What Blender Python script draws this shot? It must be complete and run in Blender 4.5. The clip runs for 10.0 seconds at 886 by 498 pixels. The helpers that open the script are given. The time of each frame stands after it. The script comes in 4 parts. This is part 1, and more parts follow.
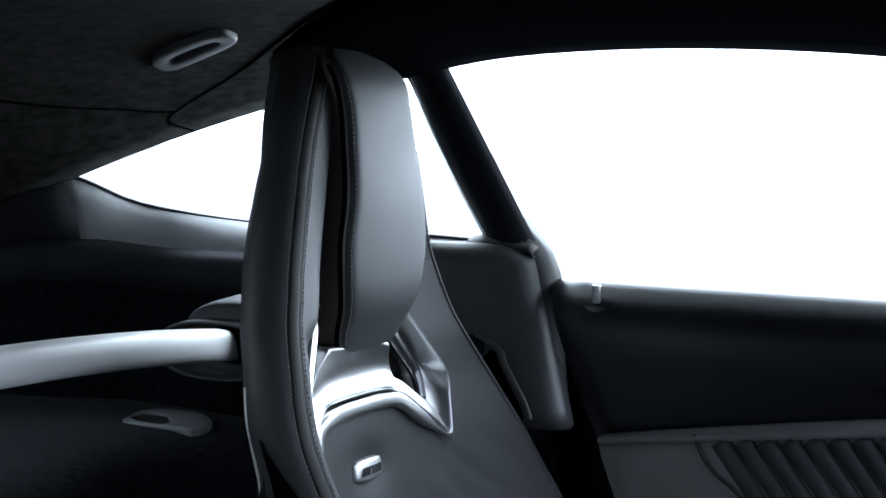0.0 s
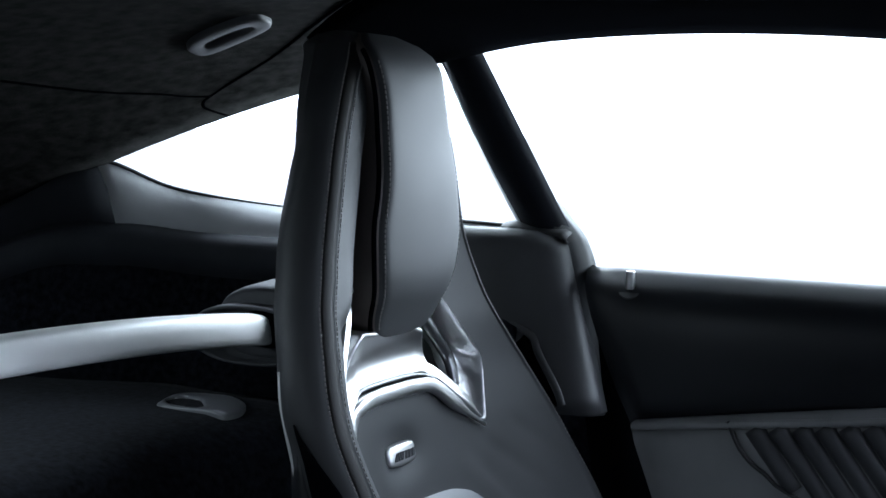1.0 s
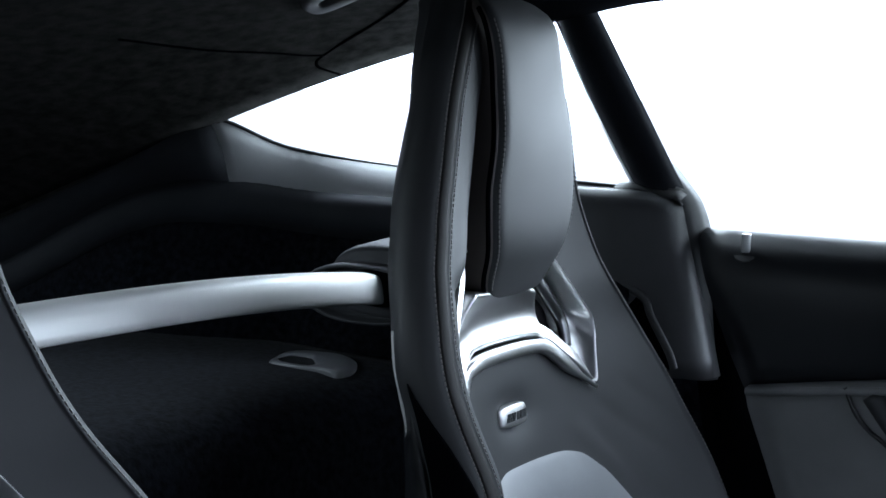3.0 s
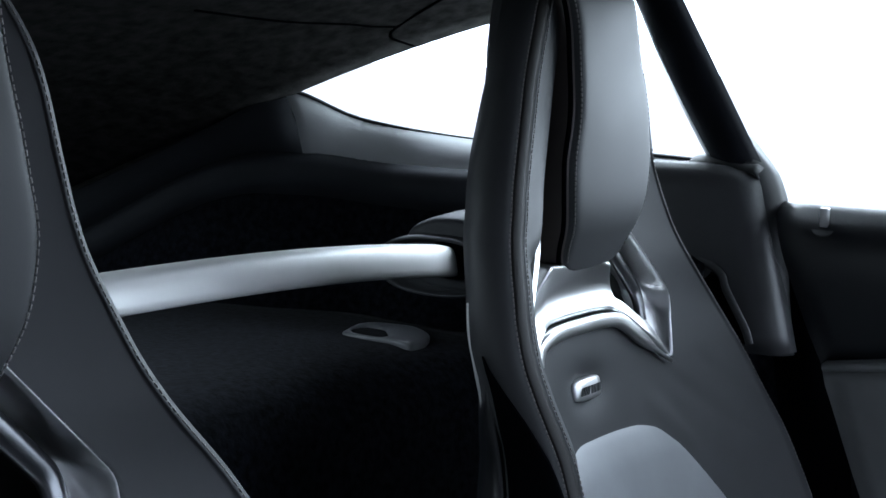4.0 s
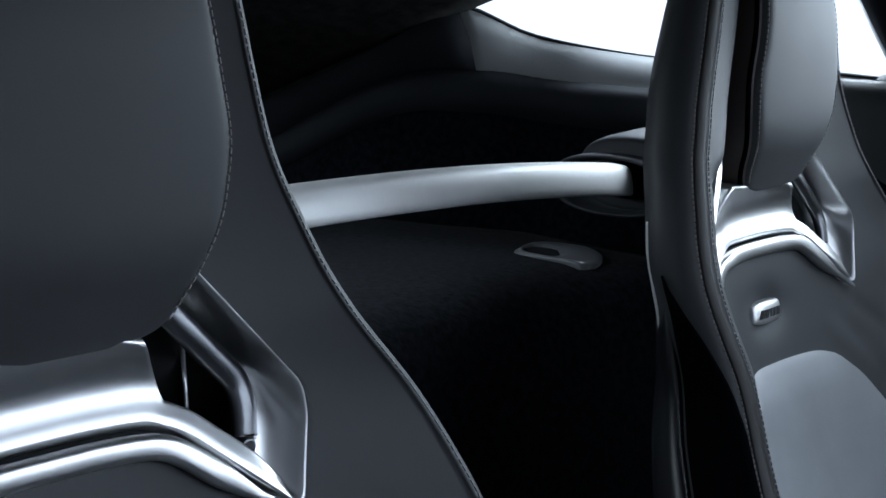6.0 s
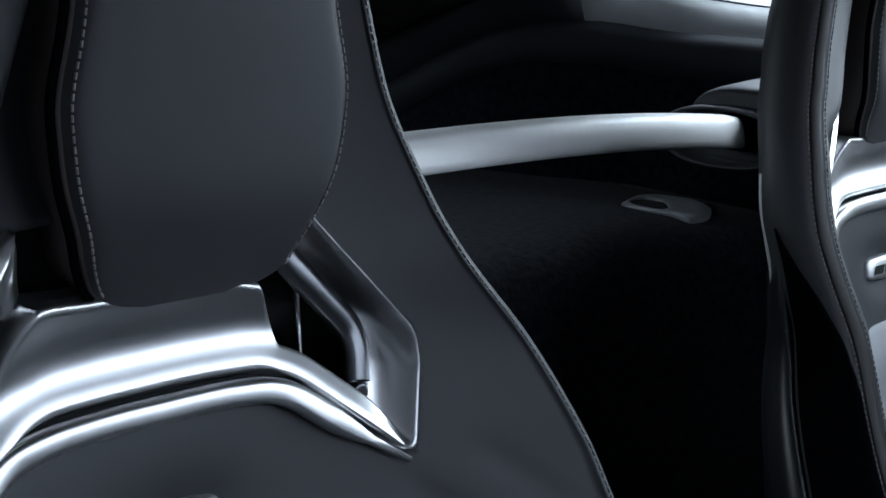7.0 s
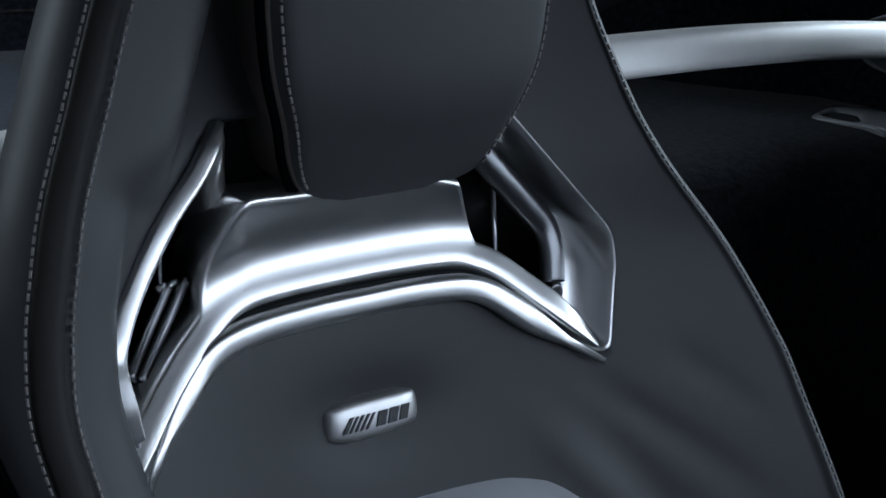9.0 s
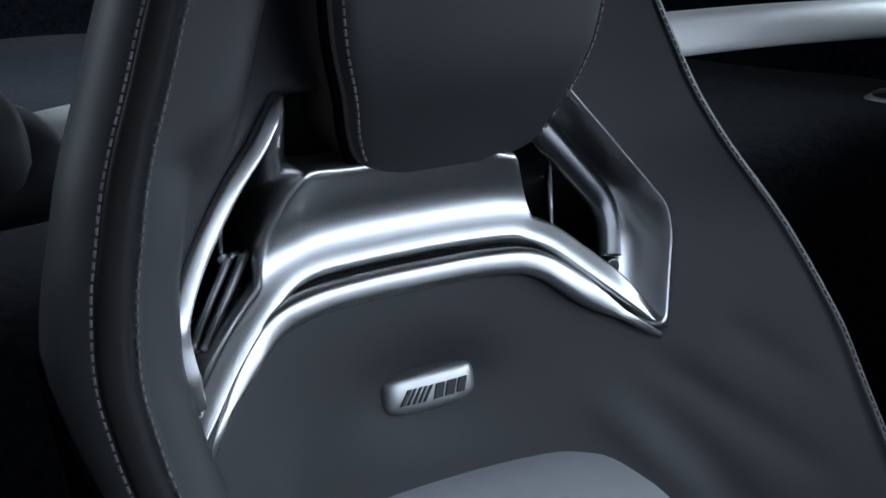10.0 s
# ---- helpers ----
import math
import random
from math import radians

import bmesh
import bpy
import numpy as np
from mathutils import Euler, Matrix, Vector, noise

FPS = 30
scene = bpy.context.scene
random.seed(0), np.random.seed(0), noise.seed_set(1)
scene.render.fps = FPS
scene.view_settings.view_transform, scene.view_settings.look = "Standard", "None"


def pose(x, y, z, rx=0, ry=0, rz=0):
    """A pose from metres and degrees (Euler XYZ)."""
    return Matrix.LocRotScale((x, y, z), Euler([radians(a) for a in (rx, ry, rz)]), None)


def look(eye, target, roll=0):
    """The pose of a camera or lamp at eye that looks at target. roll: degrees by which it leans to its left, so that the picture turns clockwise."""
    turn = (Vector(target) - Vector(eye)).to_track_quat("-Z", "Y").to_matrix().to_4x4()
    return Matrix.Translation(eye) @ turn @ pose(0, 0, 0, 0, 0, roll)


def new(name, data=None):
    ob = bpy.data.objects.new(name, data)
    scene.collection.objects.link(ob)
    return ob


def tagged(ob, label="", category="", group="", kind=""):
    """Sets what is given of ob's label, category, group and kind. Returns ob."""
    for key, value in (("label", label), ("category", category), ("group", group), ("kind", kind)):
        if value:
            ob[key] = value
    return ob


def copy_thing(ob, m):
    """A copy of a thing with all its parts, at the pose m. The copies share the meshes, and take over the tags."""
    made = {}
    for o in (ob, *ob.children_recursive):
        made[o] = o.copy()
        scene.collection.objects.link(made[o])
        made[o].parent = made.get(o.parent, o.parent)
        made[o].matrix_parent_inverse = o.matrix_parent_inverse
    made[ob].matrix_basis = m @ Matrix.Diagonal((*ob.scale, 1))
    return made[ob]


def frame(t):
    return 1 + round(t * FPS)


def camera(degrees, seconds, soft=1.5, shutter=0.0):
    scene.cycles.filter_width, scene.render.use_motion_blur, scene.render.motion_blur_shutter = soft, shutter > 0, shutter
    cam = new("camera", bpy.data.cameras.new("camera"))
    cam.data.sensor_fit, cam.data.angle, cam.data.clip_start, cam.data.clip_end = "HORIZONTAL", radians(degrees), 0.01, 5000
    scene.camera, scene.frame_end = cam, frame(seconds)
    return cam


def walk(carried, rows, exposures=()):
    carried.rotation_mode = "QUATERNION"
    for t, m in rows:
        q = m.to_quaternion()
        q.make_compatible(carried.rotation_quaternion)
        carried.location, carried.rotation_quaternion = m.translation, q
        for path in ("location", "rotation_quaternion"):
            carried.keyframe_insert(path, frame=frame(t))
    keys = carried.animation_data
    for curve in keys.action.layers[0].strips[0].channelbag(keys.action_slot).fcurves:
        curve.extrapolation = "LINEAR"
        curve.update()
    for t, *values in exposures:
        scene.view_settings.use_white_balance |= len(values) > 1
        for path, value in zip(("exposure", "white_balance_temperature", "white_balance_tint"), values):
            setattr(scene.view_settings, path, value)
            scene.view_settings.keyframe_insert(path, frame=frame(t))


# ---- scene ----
# Interior of a two-seat coupe, seen through the open door on the near side.
# X runs across the car, Y towards the rear, Z up; EYE is the middle of the camera's short slide.
EYE = Vector((0.0, 0.0, 1.10))
EZ = EYE.z

# ---------------------------------------------------------------- camera
# seconds, heading from the rear axis, tilt, roll (degrees), and the slide of the camera from EYE (metres)
PATH = [
    (0.0, 65.781, -3.991, 1.439, -0.0017, -0.0066, 0.0006),
    (0.5, 65.325, -4.223, 1.504, -0.0014, -0.0061, 0.0008),
    (1.0, 64.566, -4.594, 1.538, -0.001, -0.0047, 0.0008),
    (1.5, 63.74, -4.93, 1.589, -0.0005, -0.0027, 0.0005),
    (2.0, 62.791, -5.35, 1.635, 0.0, 0.0, 0.0),
    (2.5, 61.803, -5.74, 1.678, 0.0005, 0.0032, -0.0007),
    (4.0, 58.114, -7.221, 1.768, 0.0018, 0.015, -0.0043),
    (4.5, 56.812, -7.861, 1.778, 0.002, 0.0194, -0.006),
    (5.0, 55.348, -8.565, 1.777, 0.0019, 0.0239, -0.0078),
    (5.5, 53.841, -9.405, 1.762, 0.0017, 0.0284, -0.0098),
    (7.0, 48.326, -12.135, 1.616, -0.001, 0.0412, -0.017),
    (7.5, 46.529, -13.07, 1.528, -0.0026, 0.0449, -0.0198),
    (8.0, 44.688, -14.059, 1.419, -0.0047, 0.0482, -0.0227),
    (8.5, 43.257, -14.761, 1.285, -0.0072, 0.0511, -0.0258),
    (9.0, 41.861, -15.316, 1.125, -0.0103, 0.0533, -0.0291),
    (9.5, 40.815, -15.632, 0.938, -0.0139, 0.0549, -0.0325),
    (10.0, 40.238, -15.778, 0.722, -0.0182, 0.0558, -0.036),
]


def aim(heading, tilt, roll, *slide):
    h, t = radians(heading), radians(tilt)
    way = Vector((math.sin(h) * math.cos(t), math.cos(h) * math.cos(t), math.sin(t)))
    at = EYE + Vector(slide)
    return look(at, at + way, roll)


cam = camera(32.93, 10.0, soft=1.6)
walk(cam, [(t, aim(*row)) for t, *row in PATH], [(0.0, 0.57, 6160, 10), (2.5, 0.53, 6160, 10), (5.0, 0.37, 6160, 10), (7.5, 0.13, 6170, 10), (10.0, 0.08, 6170, 10)])

# ---------------------------------------------------------------- light
world = bpy.data.worlds.new("world")
scene.world = world
world.use_nodes = True
wn = world.node_tree.nodes
wn["Background"].inputs["Color"].default_value = (0.84, 0.955, 1.12, 1)
wn["Background"].inputs["Strength"].default_value = 3.0


def sky_lamp(name, at, target, w, h, watts):
    """An area lamp in a window's opening, for the bright sky outside."""
    data = bpy.data.lights.new(name, "AREA")
    data.shape, data.size, data.size_y, data.energy = "RECTANGLE", w, h, watts
    data.color = (0.80, 0.93, 1.0)
    lamp = new(name, data)
    lamp.matrix_world = look(at, target)
    return lamp


sky_lamp("sky_door_window", (1.66, 0.08, EZ + 0.02), (0.6, 0.08, EZ - 0.10), 1.2, 0.30, 4.6)
sky_lamp("sky_hatch", (0.776, 1.44, EZ + 0.03), (0.776, 1.20, EZ - 0.6), 0.62, 0.55, 2.4)
sky_lamp("sky_quarter_window", (1.60, 0.79, EZ + 0.05), (1.36, 0.82, EZ - 0.13), 0.30, 0.16, 1.9)
sky_lamp("sky_quarter_window_near", (-0.05, 0.86, EZ + 0.05), (0.19, 0.92, EZ - 0.13), 0.45, 0.16, 1.5)

# ---------------------------------------------------------------- materials
def material(name, base, rough=0.5, metal=0.0, spec=0.5, grain=0.0, grain_size=900.0, blotch=0.0,
             blotch_size=14.0, coat=0.0, stretch=None, rough_var=0.0, sheen=0.0):
    m = bpy.data.materials.new(name)
    m.use_nodes = True
    n, l = m.node_tree.nodes, m.node_tree.links
    b = n["Principled BSDF"]
    b.inputs["Base Color"].default_value = (*base, 1)
    b.inputs["Roughness"].default_value = rough
    b.inputs["Metallic"].default_value = metal
    b.inputs["Specular IOR Level"].default_value = spec
    b.inputs["Coat Weight"].default_value = coat
    b.inputs["Sheen Weight"].default_value = sheen
    tc = n.new("ShaderNodeTexCoord")
    mp = n.new("ShaderNodeMapping")
    l.new(tc.outputs["Object"], mp.inputs["Vector"])
    if stretch:
        mp.inputs["Scale"].default_value = stretch
    if blotch:
        big = n.new("ShaderNodeTexNoise")
        big.inputs["Scale"].default_value = blotch_size
        big.inputs["Detail"].default_value = 5
        l.new(tc.outputs["Object"], big.inputs["Vector"])
        ramp = n.new("ShaderNodeMapRange")
        ramp.inputs["From Min"].default_value, ramp.inputs["From Max"].default_value = 0.3, 0.7
        ramp.inputs["To Min"].default_value, ramp.inputs["To Max"].default_value = 1 - blotch, 1 + blotch
        l.new(big.outputs["Fac"], ramp.inputs["Value"])
        mul = n.new("ShaderNodeVectorMath")
        mul.operation = "SCALE"
        mul.inputs[0].default_value = base
        l.new(ramp.outputs["Result"], mul.inputs["Scale"])
        l.new(mul.outputs["Vector"], b.inputs["Base Color"])
        if rough_var:
            rr = n.new("ShaderNodeMapRange")
            rr.inputs["From Min"].default_value, rr.inputs["From Max"].default_value = 0.3, 0.7
            rr.inputs["To Min"].default_value, rr.inputs["To Max"].default_value = rough - rough_var, rough + rough_var
            l.new(big.outputs["Fac"], rr.inputs["Value"])
            l.new(rr.outputs["Result"], b.inputs["Roughness"])
    if grain:
        fine = n.new("ShaderNodeTexNoise") if stretch or sheen else n.new("ShaderNodeTexVoronoi")
        fine.inputs["Scale"].default_value = grain_size
        l.new(mp.outputs["Vector"], fine.inputs["Vector"])
        bump = n.new("ShaderNodeBump")
        bump.inputs["Strength"].default_value = grain
        bump.inputs["Distance"].default_value = 0.0006
        l.new(fine.outputs[0], bump.inputs["Height"])
        l.new(bump.outputs["Normal"], b.inputs["Normal"])
    return m


LEATHER = material("black_leather", (0.041, 0.0425, 0.045), 0.56, spec=0.42, grain=0.03, grain_size=1100, blotch=0.12, rough_var=0.04)
PALE = material("grey_leather", (0.28, 0.29, 0.30), 0.42, grain=0.04, grain_size=1000, blotch=0.1, rough_var=0.04)
BROWN = material("dark_brown_leather", (0.11, 0.092, 0.083), 0.45, grain=0.05, grain_size=1100, blotch=0.15)
STRIP = material("dark_seam_leather", (0.013, 0.0115, 0.011), 0.6, spec=0.3, grain=0.05, grain_size=1100, blotch=0.15)
METAL = material("satin_aluminium", (0.70, 0.70, 0.70), 0.31, metal=1.0, blotch=0.03, blotch_size=40)
BADGE = material("brushed_badge_metal", (0.58, 0.58, 0.58), 0.42, metal=1.0, blotch=0.04, blotch_size=60)
DARK_METAL = material("dark_satin_metal", (0.17, 0.173, 0.180), 0.30, metal=1.0, blotch=0.05)
SILVER = material("silver_paint", (0.78, 0.78, 0.77), 0.46, metal=0.2, grain=0.03, grain_size=1500, blotch=0.05, rough_var=0.05)
GLOSS = material("gloss_black_plastic", (0.010, 0.011, 0.013), 0.32, blotch=0.1)
TRIM_AND_SHADE = material("blue_black_leather_and_shade", (0.017, 0.019, 0.024), 0.7, spec=0.3, grain=0.08, grain_size=1200, blotch=0.2)
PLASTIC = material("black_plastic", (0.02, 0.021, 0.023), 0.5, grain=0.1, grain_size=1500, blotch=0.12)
GREY_PLASTIC = material("grey_plastic", (0.060, 0.061, 0.063), 0.5, grain=0.06, grain_size=1500, blotch=0.1)
GREY_GLOSS = material("grey_gloss_plastic", (0.16, 0.165, 0.175), 0.3, grain=0.03, grain_size=1500, blotch=0.08)
SUEDE = material("charcoal_suede", (0.022, 0.0213, 0.020), 0.95, spec=0.02, grain=0.6, grain_size=420, blotch=0.65, blotch_size=60, sheen=0.02)
CARPET = material("black_carpet", (0.0062, 0.0071, 0.0100), 1.0, spec=0.03, grain=1.0, grain_size=260, blotch=0.7, blotch_size=130, sheen=0.03)
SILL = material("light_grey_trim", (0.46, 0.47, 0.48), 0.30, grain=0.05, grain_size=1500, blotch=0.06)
DOOR_LOW = material("grey_leather_panel", (0.23, 0.231, 0.234), 0.5, grain=0.15, grain_size=1000, blotch=0.12)
DOOR_UP = material("black_door_leather", (0.006, 0.0072, 0.0105), 0.42, spec=0.5, grain=0.05, grain_size=1100, blotch=0.12)
PANEL = material("dark_leather_panel", (0.050, 0.051, 0.055), 0.46, grain=0.12, grain_size=1000, blotch=0.12)
MOUNT = material("dark_grey_moulding", (0.05, 0.052, 0.057), 0.6, spec=0.4, grain=0.05, grain_size=1500, blotch=0.1)
BLACKOUT = material("matt_black_trim_and_shade", (0.003, 0.0032, 0.004), 0.9, spec=0.0, grain=0.1, grain_size=1500, blotch=0.15)
PILLAR = material("dark_pillar_trim", (0.008, 0.009, 0.013), 0.7, spec=0.12, grain=0.1, grain_size=1500, blotch=0.12)
RUBBER = material("black_rubber", (0.012, 0.012, 0.013), 0.6, blotch=0.1)
SEAM_THREAD = material("brown_grey_thread", (0.20, 0.188, 0.18), 0.8, blotch=0.1)
THREAD = material("grey_thread", (0.24, 0.23, 0.22), 0.8, blotch=0.1)
INK = material("dark_engraving", (0.03, 0.032, 0.035), 0.4, blotch=0.1)
BLOCKER = material("unseen_dark_wall", (0.06, 0.06, 0.062), 0.9, blotch=0.2, blotch_size=2)
FLOORING = material("grey_studio_floor", (0.30, 0.30, 0.30), 0.6, blotch=0.03, blotch_size=2)
GLASS = bpy.data.materials.new("window_glass")
GLASS.use_nodes = True
gn, gl = GLASS.node_tree.nodes, GLASS.node_tree.links
gn.remove(gn["Principled BSDF"])
g_clear, g_gloss, g_mix, g_fres = (gn.new(k) for k in ("ShaderNodeBsdfTransparent", "ShaderNodeBsdfGlossy", "ShaderNodeMixShader", "ShaderNodeFresnel"))
g_gloss.inputs["Roughness"].default_value = 0.0
g_fres.inputs["IOR"].default_value = 1.15
gl.new(g_fres.outputs[0], g_mix.inputs[0])
gl.new(g_clear.outputs[0], g_mix.inputs[1])
gl.new(g_gloss.outputs[0], g_mix.inputs[2])
gl.new(g_mix.outputs[0], gn["Material Output"].inputs["Surface"])


# ---------------------------------------------------------------- mesh tools
def lerp(table, x):
    """Value at x on a smooth line through rows of (x, value)."""
    xs = [r[0] for r in table]
    x = min(max(x, xs[0]), xs[-1])
    i = max(j for j in range(len(xs)) if xs[j] <= x)
    if i == len(xs) - 1:
        return table[-1][1]
    a, b = table[max(i - 1, 0)], table[i]
    c, d = table[i + 1], table[min(i + 2, len(xs) - 1)]
    t = (x - b[0]) / (c[0] - b[0])
    h = c[0] - b[0]
    m1 = (c[1] - a[1]) / (c[0] - a[0]) * h
    m2 = (d[1] - b[1]) / (d[0] - b[0]) * h
    t2, t3 = t * t, t * t * t
    return (2 * t3 - 3 * t2 + 1) * b[1] + (t3 - 2 * t2 + t) * m1 + (3 * t2 - 2 * t3) * c[1] + (t3 - t2) * m2


def curve(pts, n=8, closed=False):
    """A Catmull-Rom line through pts, n steps between each two."""
    P = [Vector(p) for p in pts]
    out, k = [], len(P)
    for i in range(k if closed else k - 1):
        if closed:
            a, b, c, d = P[i - 1], P[i], P[(i + 1) % k], P[(i + 2) % k]
        else:
            a, b, c, d = P[max(i - 1, 0)], P[i], P[i + 1], P[min(i + 2, k - 1)]
        for j in range(n):
            t = j / n
            out.append(0.5 * (2 * b + (c - a) * t + (2 * a - 5 * b + 4 * c - d) * t * t + (3 * b - a - 3 * c + d) * t ** 3))
    if not closed:
        out.append(P[-1])
    return out


def rounded(pts, r, n=5, closed=True):
    """A polyline with its corners cut round, each by r (or its own r as a last value)."""
    P = [Vector(p[:3]) for p in pts]
    R = [p[3] if len(p) > 3 else r for p in pts]
    out, k = [], len(P)
    for i in range(k):
        if not closed and i in (0, k - 1):
            out.append(P[i])
            continue
        a, b, c = P[i - 1], P[i], P[(i + 1) % k]
        ra = min(R[i], (a - b).length * 0.48)
        rc = min(R[i], (c - b).length * 0.48)
        s, e = b + (a - b).normalized() * ra, b + (c - b).normalized() * rc
        for j in range(n + 1):
            t = j / n
            out.append(s * (1 - t) ** 2 + b * 2 * t * (1 - t) + e * t * t)
    return out


def resample(pts, n, closed=False):
    P = list(pts) + ([pts[0]] if closed else [])
    d = [0.0]
    for a, b in zip(P[:-1], P[1:]):
        d.append(d[-1] + (b - a).length)
    out, j = [], 0
    for i in range(n):
        s = d[-1] * i / (n if closed else n - 1)
        while j < len(d) - 2 and d[j + 1] < s:
            j += 1
        t = (s - d[j]) / max(d[j + 1] - d[j], 1e-9)
        out.append(P[j].lerp(P[j + 1], min(max(t, 0), 1)))
    return out


def grid(rows, wrap=False, bm=None, ring=False):
    """Faces between rows of points; wrap joins each row's ends, ring the last row to the first."""
    bm = bm or bmesh.new()
    V = [[bm.verts.new(p) for p in r] for r in rows]
    n = len(rows[0])
    for i in range(len(V) if ring else len(V) - 1):
        a, b = V[i], V[(i + 1) % len(V)]
        for j in range(n if wrap else n - 1):
            k = (j + 1) % n
            bm.faces.new((a[j], a[k], b[k], b[j]))
    return bm, V


def caps(bm, V):
    bm.faces.new(list(reversed(V[0])))
    bm.faces.new(V[-1])


def sweep(path, section, up=(0, 0, 1), bm=None, closed=False, scale=None):
    """A section of (side, up) pairs carried along a path."""
    path = [Vector(p) for p in path]
    up, rows, k = Vector(up), [], len(path)
    for i, p in enumerate(path):
        a = path[i - 1] if (closed or i) else p
        b = path[(i + 1) % k] if (closed or i < k - 1) else p
        t = (b - a).normalized()
        side = t.cross(up).normalized()
        u = side.cross(t).normalized()
        f = scale(i / (k - 1)) if scale else 1.0
        rows.append([p + side * (s[0] * f) + u * (s[1] * f) for s in section])
    bm, V = grid(rows, wrap=True, bm=bm, ring=closed)
    if not closed:
        caps(bm, V)
    return bm


def circle(rx, rz=None, n=12):
    rz = rz or rx
    return [(rx * math.cos(2 * math.pi * i / n), rz * math.sin(2 * math.pi * i / n)) for i in range(n)]


def box_section(w, h, r=0.003):
    out = []
    for cx, cz, a0 in ((w - r, h - r, 0), (-w + r, h - r, 90), (-w + r, -h + r, 180), (w - r, -h + r, 270)):
        for k in range(4):
            a = radians(a0 + 30 * k)
            out.append((cx + r * math.cos(a), cz + r * math.sin(a)))
    return out


def done(name, bm, mat, smooth=True, solid=0.0, subsurf=0, bevel=0.0, offset=0.0):
    bmesh.ops.recalc_face_normals(bm, faces=bm.faces)
    me = bpy.data.meshes.new(name)
    bm.to_mesh(me)
    bm.free()
    me.materials.append(mat)
    for p in me.polygons:
        p.use_smooth = smooth
    ob = new(name, me)
    if bevel:
        b = ob.modifiers.new("bevel", "BEVEL")
        b.width, b.segments, b.limit_method = bevel, 3, "ANGLE"
    if solid:
        s = ob.modifiers.new("solid", "SOLIDIFY")
        s.thickness, s.offset = solid, offset
    if subsurf:
        s = ob.modifiers.new("smooth", "SUBSURF")
        s.levels = s.render_levels = subsurf
    return ob


def part(name, bm, mat, parent, label="", **kw):
    ob = done(name, bm, mat, **kw)
    ob.parent = parent
    if label:
        ob["label"] = label
    return ob


def structure(name, bm, mat, label, category, **kw):
    return tagged(done(name, bm, mat, **kw), label, category, kind="structure")


def block(w, d, h, at=(0, 0, 0), bm=None):
    bm = bm or bmesh.new()
    r = bmesh.ops.create_cube(bm, size=1)
    for v in r["verts"]:
        v.co = Vector((v.co.x * w, v.co.y * d, v.co.z * h)) + Vector(at)
    return bm


# ---------------------------------------------------------------- setting
XC = 0.776         # the car's middle


def E(x, y, z):
    """A point given from the eye's height."""
    return Vector((x, y, EZ + z))


def mirror(p):
    return Vector((2 * XC - p[0], p[1], p[2]))


# roof: edge height and middle height along the car, from the eye's height
ROOF_EDGE = [(-0.4, 0.03), (-0.1, 0.07), (0.2, 0.102), (0.4, 0.110), (0.58, 0.101), (0.694, 0.079), (0.846, 0.041),
             (0.947, 0.003), (1.046, -0.039), (1.15, -0.085), (1.45, -0.21), (1.85, -0.39)]
ROOF_MID = [(-0.4, 0.06), (-0.1, 0.10), (0.2, 0.130), (0.55, 0.125), (0.8, 0.102), (0.95, 0.07), (1.15, 0.01), (1.45, -0.10), (1.85, -0.27)]
ROOF_HALF = [(-0.4, 0.63), (-0.1, 0.67), (0.2, 0.674), (0.58, 0.674), (0.694, 0.67), (0.846, 0.644), (0.947, 0.604), (1.046, 0.574), (1.2, 0.55), (1.85, 0.50)]


def roof_z(x, y):
    h, e, m = lerp(ROOF_HALF, y), lerp(ROOF_EDGE, y), lerp(ROOF_MID, y)
    return m + (e - m) * min(abs(x - XC) / h, 1.0) ** 2.2


def hatch(y, x):
    """The opening of the rear hatch glass."""
    return 1.05 < y < 1.76 and abs(x - XC) < min(0.45, 0.10 + 0.6 * (y - 1.05))


ROOF_FRONT = -0.12     # the windscreen's header


def roof_sheet(lift):
    rows = []
    for i in range(76):
        y = ROOF_FRONT + (1.85 - ROOF_FRONT) * i / 75
        h = lerp(ROOF_HALF, y)
        rows.append([E(XC + h * s, y, roof_z(XC + h * s, y) + lift) for s in [k / 18 - 1 for k in range(37)]])
    bm, _ = grid(rows)
    gone = [f for f in bm.faces if hatch(f.calc_center_median().y, f.calc_center_median().x)]
    bmesh.ops.delete(bm, geom=gone, context="FACES")
    return bm


structure("ceiling", roof_sheet(0.0), SUEDE, "charcoal suede headliner of a low coupe roof", "headliner", solid=0.012, offset=0)
structure("roof", roof_sheet(0.03), PLASTIC, "black roof panel above the headliner", "roof", solid=0.01)
rows = []
for i in range(12):
    y = 1.02 + 0.76 * i / 11
    w = min(0.48, 0.13 + 0.6 * (y - 1.02))
    rows.append([E(XC + w * s, y, roof_z(XC + w * s, y) + 0.02) for s in [k / 6 - 1 for k in range(13)]])
bm, _ = grid(rows)
w3 = structure("window_3", bm, GLASS, "clear glass of the sloping rear hatch", "window", solid=0.004)
w3.visible_shadow = False
# ground
bm = block(400, 400, 0.1, (0, 0, -0.05))
structure("ground", bm, FLOORING, "smooth grey studio floor outside the car", "floor", smooth=False)
# unseen wall, added to keep light off the near side
bm = block(0.1, 14, 4.5, (-0.65, 0, 2.25))
structure("wall_west", bm, BLOCKER, "unseen plain dark wall beside the car, added to block light", "wall", smooth=False)


def on_roof(x, y, d=0.007):
    return E(x, y, roof_z(x, y) - d)


